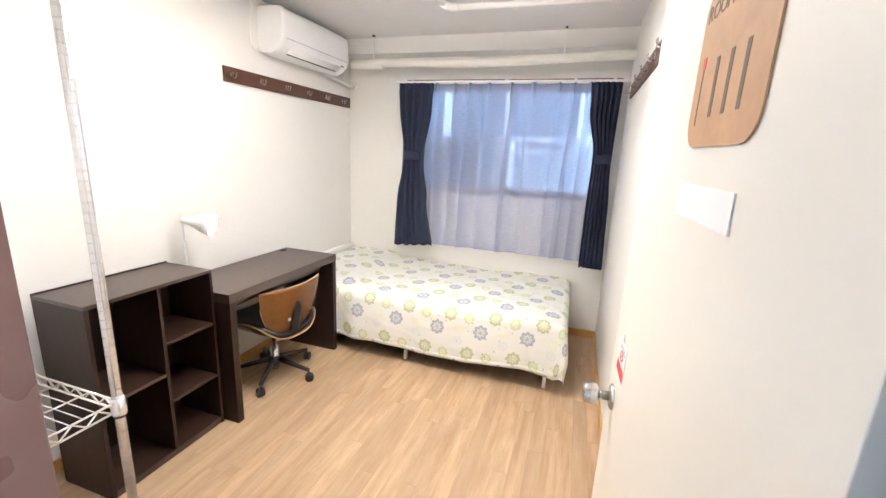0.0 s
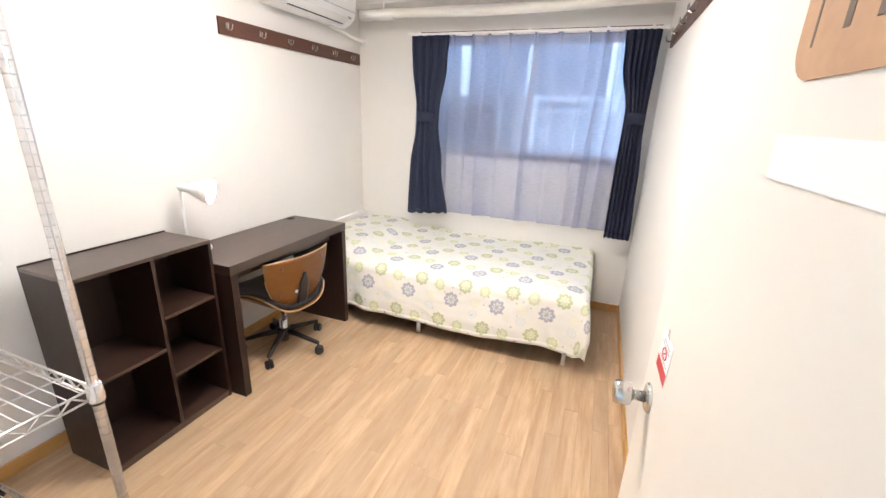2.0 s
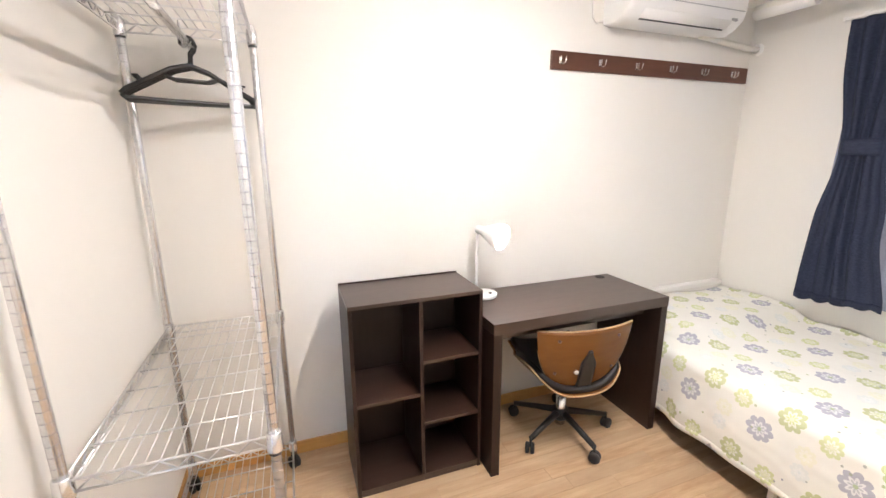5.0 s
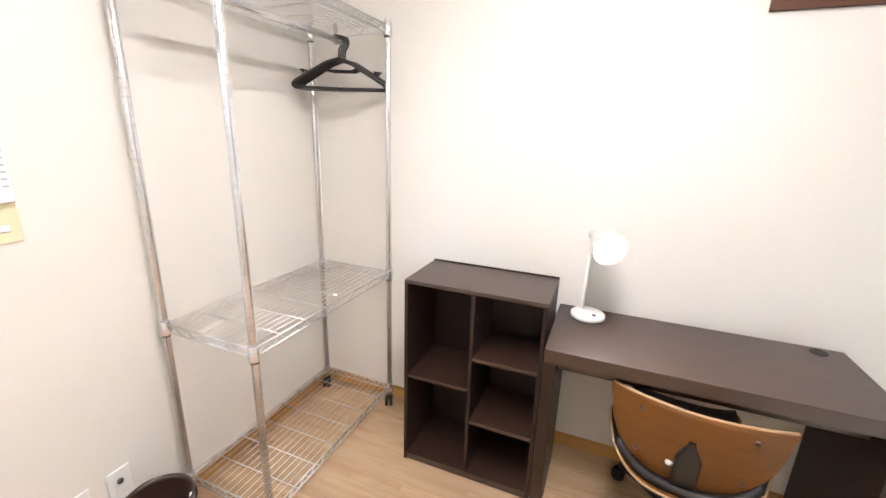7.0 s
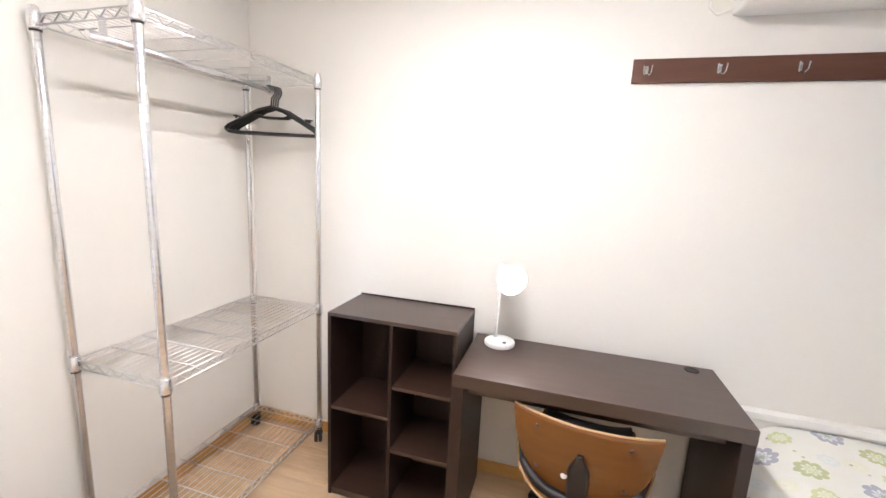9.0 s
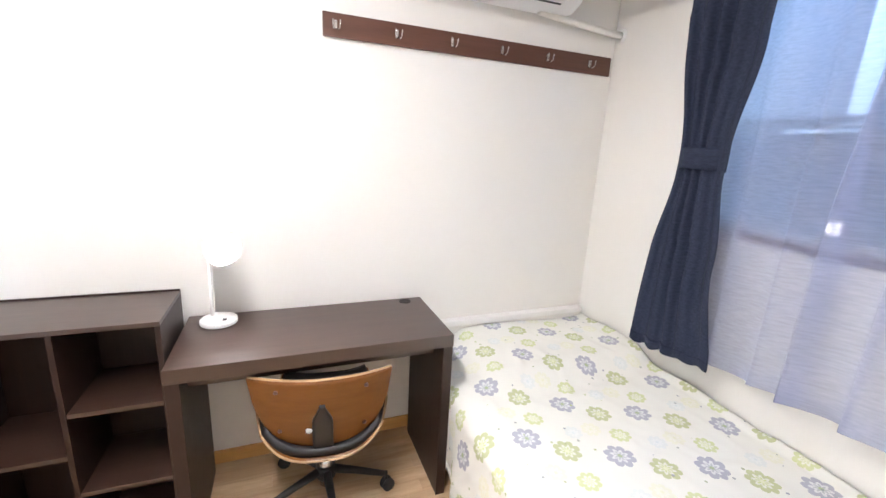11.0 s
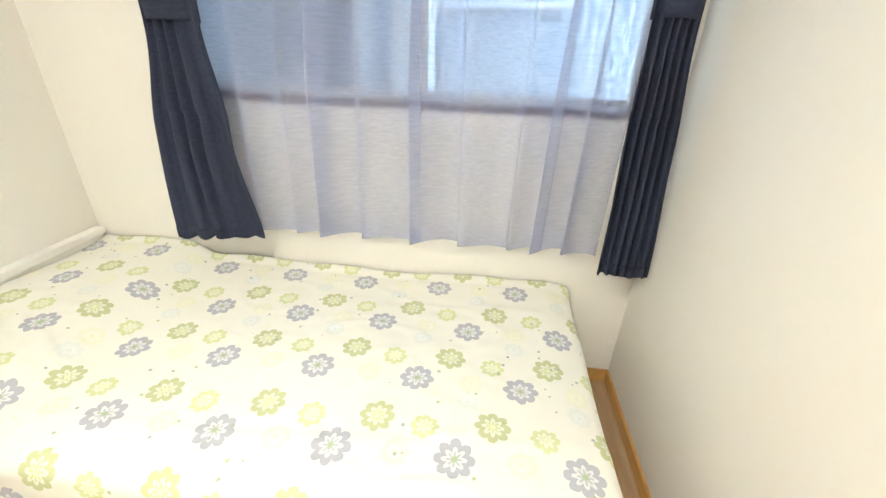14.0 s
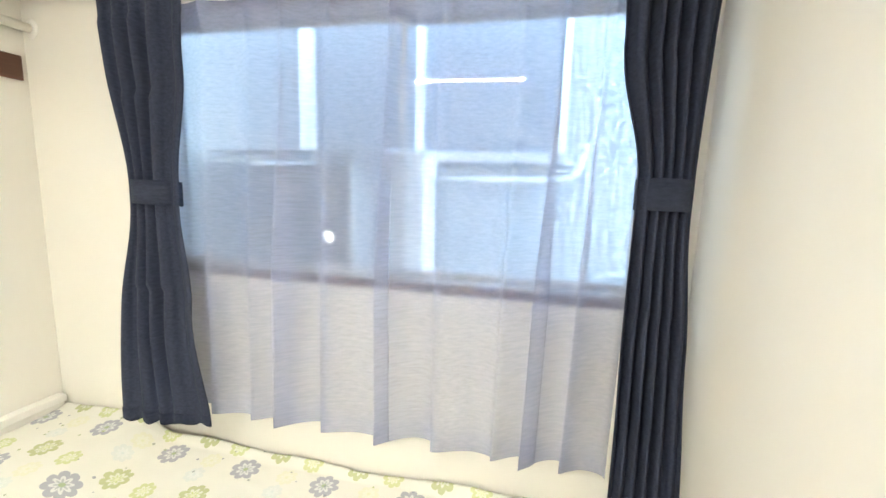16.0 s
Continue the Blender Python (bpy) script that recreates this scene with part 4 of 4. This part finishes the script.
    for i in range(5):
        a = radians(10 + 72 * i)
        c, s = math.cos(a), math.sin(a)
        leg = part("leg", tube(bmesh.new(), [(0.03 * c, 0.03 * s, 0.112), (0.12 * c, 0.12 * s, 0.098), (0.245 * c, 0.245 * s, 0.074)], 0.014, 10, [0.018, 0.015, 0.012]), BLACK, t)
        part("stem", lathe(bmesh.new(), [(0.006, 0.03), (0.006, 0.085)], 10, pose(0.245 * c, 0.245 * s, 0)), BLACK, leg)
        bm = bmesh.new()
        for side in (-1, 1):
            lathe(bm, [(0.010, 0), (0.025, 0.001), (0.0265, 0.006), (0.0265, 0.014), (0.023, 0.019), (0.01, 0.02)], 18,
                  pose(0.25 * c, 0.25 * s, 0.0265, 0, 0, 10 + 72 * i + 35) @ pose(0, side * 0.002, 0, -90 * side))
        part("castor", bm, RUBBER, leg, "black twin-wheel castor")


office_chair()


def desk_lamp():
    t = thing("desk_lamp", "white LED desk lamp switched on, on the desk", "desk lamp", pose(-1.822, 1.566, 0.722))
    part("base", lathe(bmesh.new(), [(0.060, 0), (0.064, 0.003), (0.064, 0.016), (0.060, 0.020), (0.02, 0.0205)], 36), PLASTIC, t)
    part("switch", boxed(0.018, 0.034, 0.016, 0.030, 0.020, 0.023, bevel=0.001), BLACK, t, "black push switch")
    part("stem", tube(bmesh.new(), [(-0.030, -0.024, 0.018), (-0.034, -0.024, 0.10), (-0.037, -0.022, 0.20), (-0.036, -0.019, 0.29), (-0.030, -0.016, 0.322)], 0.0065, 12), PLASTIC, t, "white flexible stem")
    d = Vector((0.88, 0.44, -0.14)).normalized()
    m = Matrix.Translation((-0.026, -0.013, 0.322)) @ d.to_track_quat("Z", "Y").to_matrix().to_4x4()
    head = part("head", lathe(bmesh.new(), [(0.010, -0.022), (0.018, -0.016), (0.021, 0.022), (0.035, 0.052), (0.056, 0.098), (0.062, 0.132), (0.058, 0.132), (0.055, 0.118)], 32, m), PLASTIC, t, "white conical lamp head")
    part("diffuser", lathe(bmesh.new(), [(0.0570, 0.119), (0.0570, 0.128), (0.02, 0.130)], 32, m), DISC, head, "glowing round diffuser")


desk_lamp()


# ---- wire rack ----
def wire_rack():
    X0, X1, Y0, Y1 = -1.882, -1.053, 0.242, 0.642
    t = thing("wire_rack", "chrome wire rack on castors with three shelves", "shelf rack", pose(0, 0, 0))
    for x in (X0, X1):
        for y in (Y0, Y1):
            po = part("post", lathe(bmesh.new(), [(0.0125, 0.075), (0.0125, 1.846), (0.010, 1.85)], 20, pose(x, y, 0), True), CHROME, t, "chrome post with ring grooves")
            bm = bmesh.new()
            for k in range(69):
                z = 0.10 + 0.0254 * k
                a, b = [[bm.verts.new((x + 0.01262 * math.cos(q), y + 0.01262 * math.sin(q), zz)) for q in (2 * math.pi * i / 16 for i in range(16))] for zz in (z, z + 0.0019)]
                for i in range(16):
                    bm.faces.new((a[i], a[(i + 1) % 16], b[(i + 1) % 16], b[i])).smooth = True
            tagged(part("groove_band", bm, GROOVE, po, "fine ring grooves"), kind="stuff")
            part("castor_stem", lathe(bmesh.new(), [(0.013, 0.058), (0.013, 0.074)], 12, pose(x, y, 0)), STEEL, po)
            bm = bmesh.new()
            for side in (-1, 1):
                lathe(bm, [(0.010, 0), (0.026, 0.001), (0.028, 0.006), (0.028, 0.012), (0.022, 0.017)], 18, pose(x + 0.012, y, 0.028, 0, 0, 30) @ pose(0, side * 0.003, 0, -90 * side))
            box(bm, x - 0.012, x + 0.014, y - 0.014, y + 0.014, 0.036, 0.058, 0.003)
            part("castor", bm, RUBBER, po, "black castor wheel")
    cross = mesh_of("support_wire", tube(bmesh.new(), [(0, (Y0 - Y1) / 2, 0), (0, (Y1 - Y0) / 2, 0)], 0.0026, 6), WIRE)
    along = mesh_of("wire", tube(bmesh.new(), [((X0 - X1) / 2, 0, 0), ((X1 - X0) / 2, 0, 0)], 0.0016, 6), WIRE)
    for zs in (0.118, 0.747, 1.824):
        bm = bmesh.new()
        e = 0.006
        for z in (zs, zs - 0.028):
            tube(bm, [(X0, Y0, z), (X1, Y0, z)], 0.0032, 6)
            tube(bm, [(X0, Y1, z), (X1, Y1, z)], 0.0032, 6)
            tube(bm, [(X0, Y0, z), (X0, Y1, z)], 0.0032, 6)
            tube(bm, [(X1, Y0, z), (X1, Y1, z)], 0.0032, 6)
        rim = part("shelf", bm, WIRE, t, "chromed wire shelf")
        bm = bmesh.new()
        for y in (Y0, Y1):
            k = 26
            tube(bm, [(X0 + 0.02 + (X1 - X0 - 0.04) * i / k, y, zs - (0.001 if i % 2 else 0.027)) for i in range(k + 1)], 0.0029, 5)
        for x in (X0, X1):
            k = 12
            tube(bm, [(x, Y0 + 0.02 + (Y1 - Y0 - 0.04) * i / k, zs - (0.001 if i % 2 else 0.027)) for i in range(k + 1)], 0.0029, 5)
        part("zigzag", bm, WIRE, rim)
        for i in range(1, 7):
            wr = new("support_wire", cross)
            wr.parent, wr.location = rim, (X0 + (X1 - X0) * i / 7, (Y0 + Y1) / 2, zs - 0.003)
        for i in range(1, 14):
            wr = new("wire", along)
            wr.parent, wr.location = rim, ((X0 + X1) / 2, Y0 + (Y1 - Y0) * i / 14, zs + 0.002)
        for x in (X0, X1):
            for y in (Y0, Y1):
                part("collar", lathe(bmesh.new(), [(0.0165, zs - 0.040), (0.019, zs - 0.034), (0.0175, zs + 0.008), (0.0155, zs + 0.012)], 16, pose(x, y, 0)), CHROME, rim)
                part("collar_ring", lathe(bmesh.new(), [(0.0150, zs - 0.046), (0.0155, zs - 0.041)], 14, pose(x, y, 0)), BLACK, rim)
    # hanging rail
    part("hanging_rail", tube(bmesh.new(), [(X0 + 0.005, 0.442, 1.765), (X1 - 0.005, 0.442, 1.765)], 0.0125, 14), CHROME, t, "chrome clothes rail")
    for x in (X0 + 0.06, X1 - 0.06):
        part("rail_hook", box(boxed(x - 0.012, x + 0.012, 0.424, 0.428, 1.757, 1.83, bevel=0.001), x - 0.012, x + 0.012, 0.424, 0.460, 1.749, 1.753, bevel=0.001), CHROME, t)


wire_rack()


def hanger(x, yaw, tilt):
    t = thing("clothes_hanger", "black plastic clothes hanger on the chrome rail", "hanger", pose(x, 0.442, 1.7775, tilt, 0, yaw), "black hangers on the rack")
    hook = [(0, -0.020, -0.022), (0, -0.021, -0.004), (0, -0.014, 0.008), (0, 0, 0.0135 - 0.008), (0, 0.015, 0.004), (0, 0.021, -0.014), (0, 0.014, -0.034), (0, 0.004, -0.046), (0, 0, -0.090)]
    part("hook", tube(bmesh.new(), hook, 0.0036, 8), BLACK, t)
    arm = [(0, -0.215, -0.193), (0, -0.20, -0.178), (0, -0.14, -0.146), (0, -0.06, -0.103), (0, 0, -0.086), (0, 0.06, -0.103), (0, 0.14, -0.146), (0, 0.20, -0.178), (0, 0.215, -0.193)]
    part("shoulder_bar", tube(bmesh.new(), [(p[0], p[1] * 0.93, p[2]) for p in arm], 0.0085, 8), BLACK, t)
    part("trouser_bar", tube(bmesh.new(), [(0, -0.20, -0.193), (0, -0.19, -0.204), (0, 0, -0.206), (0, 0.19, -0.204), (0, 0.20, -0.193)], 0.0075, 8), BLACK, t)
    part("brace", tube(bmesh.new(), [(0, -0.085, -0.120), (0, -0.05, -0.133), (0, 0.05, -0.133), (0, 0.085, -0.120)], 0.0045, 8), BLACK, t)
    for s in (-1, 1):
        part("strap_notch", tube(bmesh.new(), [(0, s * 0.155, -0.146), (0, s * 0.15, -0.132), (0, s * 0.165, -0.135)], 0.004, 6), BLACK, t)


for x, yaw, tilt in ((-1.812, 25, 0), (-1.827, 21, 0), (-1.842, 19, 0), (-1.857, 15, 0)):
    hanger(x, yaw, tilt)

# ---- waste bin ----
binn = thing("waste_bin", "dark brown round plastic waste bin", "bin", pose(-0.858, 0.385, 0))
part("bucket", lathe(bmesh.new(), [(0.070, 0), (0.078, 0.002), (0.098, 0.245), (0.102, 0.25), (0.102, 0.256), (0.096, 0.256), (0.092, 0.24), (0.074, 0.012), (0.02, 0.010)], 40), BINBROWN, binn)
part("button", lathe(bmesh.new(), [(0.011, 0), (0.011, 0.006), (0.006, 0.009)], 14, pose(-0.066, 0.066, 0.235, 0, 90, 135 + 180)), WHITE, binn, "small white button")

# ---- wall fittings by the entrance (x runs along the wall; the wall faces +y) ----
def plate(x, z, w, h, mat, label, name, cat="socket"):
    t = thing(name, label, cat, pose(x, YB, z))
    part("plate", boxed(-w / 2, w / 2, 0, 0.008, -h / 2, h / 2, bevel=0.003), mat, t)
    return t


sw = plate(-0.734, 1.158, 0.072, 0.118, IVORY, "ivory light switch plate on the wall", "light_switch", "switch")
part("rocker", boxed(-0.012, 0.012, 0.008, 0.013, -0.030, -0.012, bevel=0.002), PLASTIC, sw)
so = plate(-0.737, 0.243, 0.070, 0.118, PLASTIC, "white double power socket on the wall", "power_socket")
for z in (0.018, -0.018):
    s2 = part("outlet", boxed(-0.017, 0.017, 0.008, 0.0095, z - 0.014, z + 0.014, bevel=0.002), PLASTIC, so)
    for dx in (-0.006, 0.006):
        part("slot", boxed(dx - 0.0012, dx + 0.0012, 0.0095, 0.0102, z - 0.005, z + 0.005), BLACK, s2)
ao = plate(-0.852, 0.243, 0.070, 0.118, PLASTIC, "white aerial socket with one round jack", "aerial_socket")
part("jack", lathe(bmesh.new(), [(0.010, 0), (0.010, 0.005), (0.004, 0.006)], 16, pose(0, 0.008, 0.016, -90)), PRINTDARK, ao)
part("cover", boxed(-0.017, 0.017, 0.008, 0.0095, -0.03, -0.006, bevel=0.002), PLASTIC, ao)

rc = thing("remote_control", "white air-conditioner remote hanging on the wall", "remote control", pose(-0.738, YB, 1.288))
part("holder", boxed(-0.024, 0.024, 0, 0.012, -0.08, 0.0, bevel=0.003), PLASTIC, rc)
body = part("body", boxed(-0.027, 0.027, 0.0125, 0.030, -0.088, 0.092, bevel=0.007, seg=3), PLASTIC, rc)
part("display", boxed(-0.019, 0.019, 0.030, 0.0308, 0.038, 0.066), LCD, body, "grey display")
for i in range(5):
    for dx in (-0.012, 0.010):
        part("button", boxed(dx - 0.006, dx + 0.006, 0.030, 0.0310, 0.020 - i * 0.017, 0.0245 - i * 0.017), PRINTGREY, body)
part("lettering", boxed(-0.012, 0.012, 0.030, 0.0306, 0.074, 0.078), PRINTDARK, body)


def notice(name, x, z, w, h, mat, label):
    t = thing(name, label, "notice", pose(x, YB, z))
    part("sheet", boxed(-w / 2, w / 2, 0, 0.0012, -h / 2, h / 2), mat, t)
    return t


def bar(t, x, z, w, h, mat, name="print", d=0.0018):
    part(name, boxed(x - w / 2, x + w / 2, 0.0012, d, z - h / 2, z + h / 2), mat, t)


no = notice("smoking_notice", -0.578, 1.424, 0.078, 0.096, PAPER, "white and red no-smoking notice on the wall")
bar(no, 0, -0.027, 0.070, 0.034, RED, "red_field")
edge = bmesh.new()
tube(edge, [(0.036 * sx, 0.0015, 0.045 * sz) for sx, sz in ((-0.8, 1), (0.8, 1), (1, 0.85), (1, -0.85), (0.8, -1), (-0.8, -1), (-1, -0.85), (-1, 0.85), (-0.8, 1))], 0.0011, 6)
part("border", edge, RED, no, "thin red rounded border")
for z in (-0.018, -0.027, -0.036):
    bar(no, 0, z, 0.05, 0.0035, PAPER, "line_of_print", 0.0022)
ring = bmesh.new()
tube(ring, [(0.026 * math.cos(a), 0.0018, 0.026 + 0.015 * math.sin(a)) for a in np.linspace(0, 2 * math.pi, 33)], 0.0013, 6)
tube(ring, [(-0.016, 0.0018, 0.037), (0.016, 0.0018, 0.014)], 0.0013, 6)
part("symbol", ring, RED, no)
bar(no, 0, 0.026, 0.03, 0.004, PRINTDARK, "cigarette")
for dx in (-0.018, 0.018):
    bar(no, dx, 0.000, 0.013, 0.010, PRINTDARK)
sv = notice("energy_notice", -0.580, 1.311, 0.092, 0.112, PAPER, "white notice with green leaf border reading SAVE")
leaf_rng = random.Random(11)
for x0, x1, z0, z1, count in ((-0.043, 0.043, 0.043, 0.053, 26), (-0.044, -0.030, -0.054, -0.022, 22), (0.030, 0.044, -0.054, -0.022, 22), (0.036, 0.044, 0.020, 0.043, 8)):
    leaves = bmesh.new()
    for k in range(count):
        cx, cz, a, l = leaf_rng.uniform(x0, x1), leaf_rng.uniform(z0, z1), leaf_rng.uniform(0, math.pi), leaf_rng.uniform(0.004, 0.0075)
        yy = 0.0014 + 0.00002 * k
        leaves.faces.new([leaves.verts.new((cx + l * u * math.cos(a) - w * l * math.sin(a), yy, cz + l * u * math.sin(a) + w * l * math.cos(a))) for u, w in ((-1, 0), (-0.3, -0.4), (0.4, -0.35), (1, 0), (0.4, 0.35), (-0.3, 0.4))])
    part("leaf_border", leaves, PRINTGREEN, sv, "printed green leaves")
words("SAVE", 0.027, PRINTDARK, pose(0, 0.0014, -0.033, 90, 0, 180), sv)
bar(sv, 0, -0.040, 0.055, 0.003, PRINTGREY)
bar(sv, 0, -0.050, 0.055, 0.005, PRINTDARK)
for z in (0.024, 0.016, 0.008):
    bar(sv, 0, z, 0.05, 0.002, PRINTGREY, "line_of_print")
sm = notice("small_notice", -0.652, 1.333, 0.046, 0.045, PAPER, "small white notice with a dark printed mark")
bar(sm, 0.002, 0.006, 0.024, 0.007, PRINTDARK)
bar(sm, 0.012, 0.014, 0.010, 0.005, PRINTGREY)
bar(sm, 0, -0.012, 0.005, 0.005, PRINTGREY)
s3 = notice("grey_notice", -0.654, 1.285, 0.050, 0.046, PRINTGREY, "small grey notice with a dark round mark")
part("symbol", lathe(bmesh.new(), [(0.006, 0), (0.006, 0.002), (0.003, 0.0022)], 14, pose(0, 0.0002, 0.01, -90)), PRINTDARK, s3)
bar(s3, 0.012, -0.004, 0.012, 0.006, PAPER)
bar(s3, -0.004, -0.012, 0.008, 0.006, PAPER)

# ---- entrance door, standing open along the side wall ----
door = tagged(new("door_1"), "cream painted flush door standing open", "", "", "structure")
door.matrix_basis = pose(0.262, 0.258, 0, 0, 0, 93.1)
# local x runs from the hinge to the free edge; +y is the face towards the room's middle
DW = 0.815
part("leaf", boxed(0, DW, -0.036, 0, 0.012, 1.99, bevel=0.0015), CREAM, door)
kx, kz = 0.745, 0.862
part("rosette", lathe(bmesh.new(), [(0.033, 0), (0.033, 0.003), (0.028, 0.007), (0.014, 0.009)], 28, pose(kx, 0, kz, -90)), STEEL, door, "round steel rosette")
part("knob", lathe(bmesh.new(), [(0.012, 0.008), (0.011, 0.03), (0.016, 0.034), (0.0235, 0.037), (0.026, 0.043), (0.0265, 0.066), (0.024, 0.071), (0.012, 0.073)], 32, pose(kx, 0, kz, -90)), STEEL, door, "brushed steel knob")
part("knob", lathe(bmesh.new(), [(0.012, 0.0), (0.011, 0.022), (0.022, 0.028), (0.024, 0.036), (0.012, 0.040)], 24, pose(kx, -0.036, kz, 90)), STEEL, door, "brushed steel knob")
part("latch_plate", boxed(DW - 0.0005, DW + 0.0015, -0.03, -0.006, kz - 0.05, kz + 0.05, bevel=0.0005), STEEL, door)
for z in (0.25, 1.7):
    part("hinge", tube(bmesh.new(), [(-0.006, 0.004, z), (-0.006, 0.004, z + 0.1)], 0.006, 10), STEEL, door)
DM = door.matrix_basis


def on_door(name, label, x, z, cat="notice", turn=0):
    return thing(name, label, cat, DM @ pose(x, 0, z, 0, turn))


card = on_door("room_card", "brown cardboard room sign with rounded corners on the door", 0.355, 1.588, "sign")
bm = bmesh.new()
rim = []
for cx, cz, a0 in ((0.085, 0.072, 0), (-0.085, 0.072, 90), (-0.085, -0.072, 180), (0.085, -0.072, 270)):
    rim += [(cx + 0.040 * math.cos(radians(a0 + k * 15)), cz + 0.040 * math.sin(radians(a0 + k * 15))) for k in range(7)]
face = bm.faces.new([bm.verts.new((x, 0.003, z)) for x, z in rim])
back = bmesh.ops.extrude_face_region(bm, geom=[face])
bmesh.ops.translate(bm, verts=[g for g in back["geom"] if isinstance(g, bmesh.types.BMVert)], vec=(0, -0.0028, 0))
part("sheet", bm, KRAFT, card)
words("ROOM", 0.032, INK, pose(0.065, 0.0032, 0.066, 90, 0, 180), card)
for dx in (-0.042, 0.006, 0.054):
    part("number_bar", boxed(dx - 0.024, dx - 0.013, 0.003, 0.0036, -0.072, 0.006), INK, card)
part("arrow", boxed(0.091, 0.095, 0.003, 0.0036, -0.08, 0.0), INK, card)
part("arrow_head", boxed(0.087, 0.099, 0.003, 0.0036, 0.0, 0.016), RED, card)
pp = on_door("blank_paper", "blank white paper card on the door", 0.362, 1.397, "paper")
part("sheet", boxed(-0.108, 0.108, 0, 0.0025, -0.0245, 0.0245), PAPER, pp)
tg = on_door("door_notice", "small white and red notice hung askew on the door", 0.700, 0.990, turn=-4)
part("sheet", boxed(-0.042, 0.042, 0, 0.0015, -0.045, 0.045, bevel=0.0005), PAPER, tg)
part("red_field", boxed(-0.040, 0.040, 0.0015, 0.0021, -0.043, -0.016), RED, tg, "red printed field")
for z, w in ((0.030, 0.05), (0.022, 0.06), (-0.008, 0.055)):
    part("line_of_print", boxed(-w / 2, w / 2, 0.0015, 0.0021, z - 0.0015, z + 0.0015), PRINTGREY, tg)
ring = bmesh.new()
tube(ring, [(0.015 * math.cos(a), 0.0018, 0.008 + 0.011 * math.sin(a)) for a in np.linspace(0, 2 * math.pi, 25)], 0.0014, 6)
tube(ring, [(-0.010, 0.0018, 0.015), (0.010, 0.0018, 0.001)], 0.0014, 6)
part("symbol", ring, RED, tg, "red crossed ring")
part("hanging_loop", tube(bmesh.new(), [(-0.006, 0.002, 0.044), (-0.003, 0.003, 0.066), (0.003, 0.003, 0.066), (0.006, 0.002, 0.044)], 0.001, 6), WHITE, tg)

# ---- hall clutter seen past the frame ----
bag = bmesh.new()
bmesh.ops.create_uvsphere(bag, u_segments=20, v_segments=12, radius=1)
for vtx in bag.verts:
    k = 1 + 0.25 * noise.noise(vtx.co * 2.0)
    vtx.co = Vector((vtx.co.x * 0.15 * k, vtx.co.y * 0.2 * k, max(0.0, 0.10 + vtx.co.z * 0.12 * k)))
for f in bag.faces:
    f.smooth = True
whole("cloth_bundle", bag, CLOTHBLUE, "pale blue cloth bundle on the hall floor", "bundle", pose(-0.80, -1.50, -0.002))
whole("shoe_box", boxed(-0.2, 0.2, -0.15, 0.15, 0, 0.26, bevel=0.01), BLACK, "black storage box on the hall floor", "box", pose(-0.95, -2.05, -0.002))

# ---- floor strips ----
rng = random.Random(5)
COLS = 32
cw = (XR - XL) / COLS
plank = mesh_of("plank", boxed(-0.5, 0.5, -0.5, 0.5, -0.5, 0.5), OAK)
for c in range(COLS):
    y = YB - T + 0.0
    first = True
    while y < YW - 0.001:
        ln = rng.choice((0.45, 0.6, 0.75, 0.9))
        if first:
            ln *= rng.uniform(0.3, 1.0)
            first = False
        y2 = min(y + ln, YW)
        if YW - y2 < 0.12:
            y2 = YW
        ob = new("plank", plank)
        ob.parent = floor
        ob.matrix_basis = Matrix.LocRotScale((XL + cw * (c + 0.5), (y + y2) / 2, -0.0055 - rng.uniform(0, 0.0003)), None, (cw - 0.0007, y2 - y - 0.0007, 0.011))
        y = y2
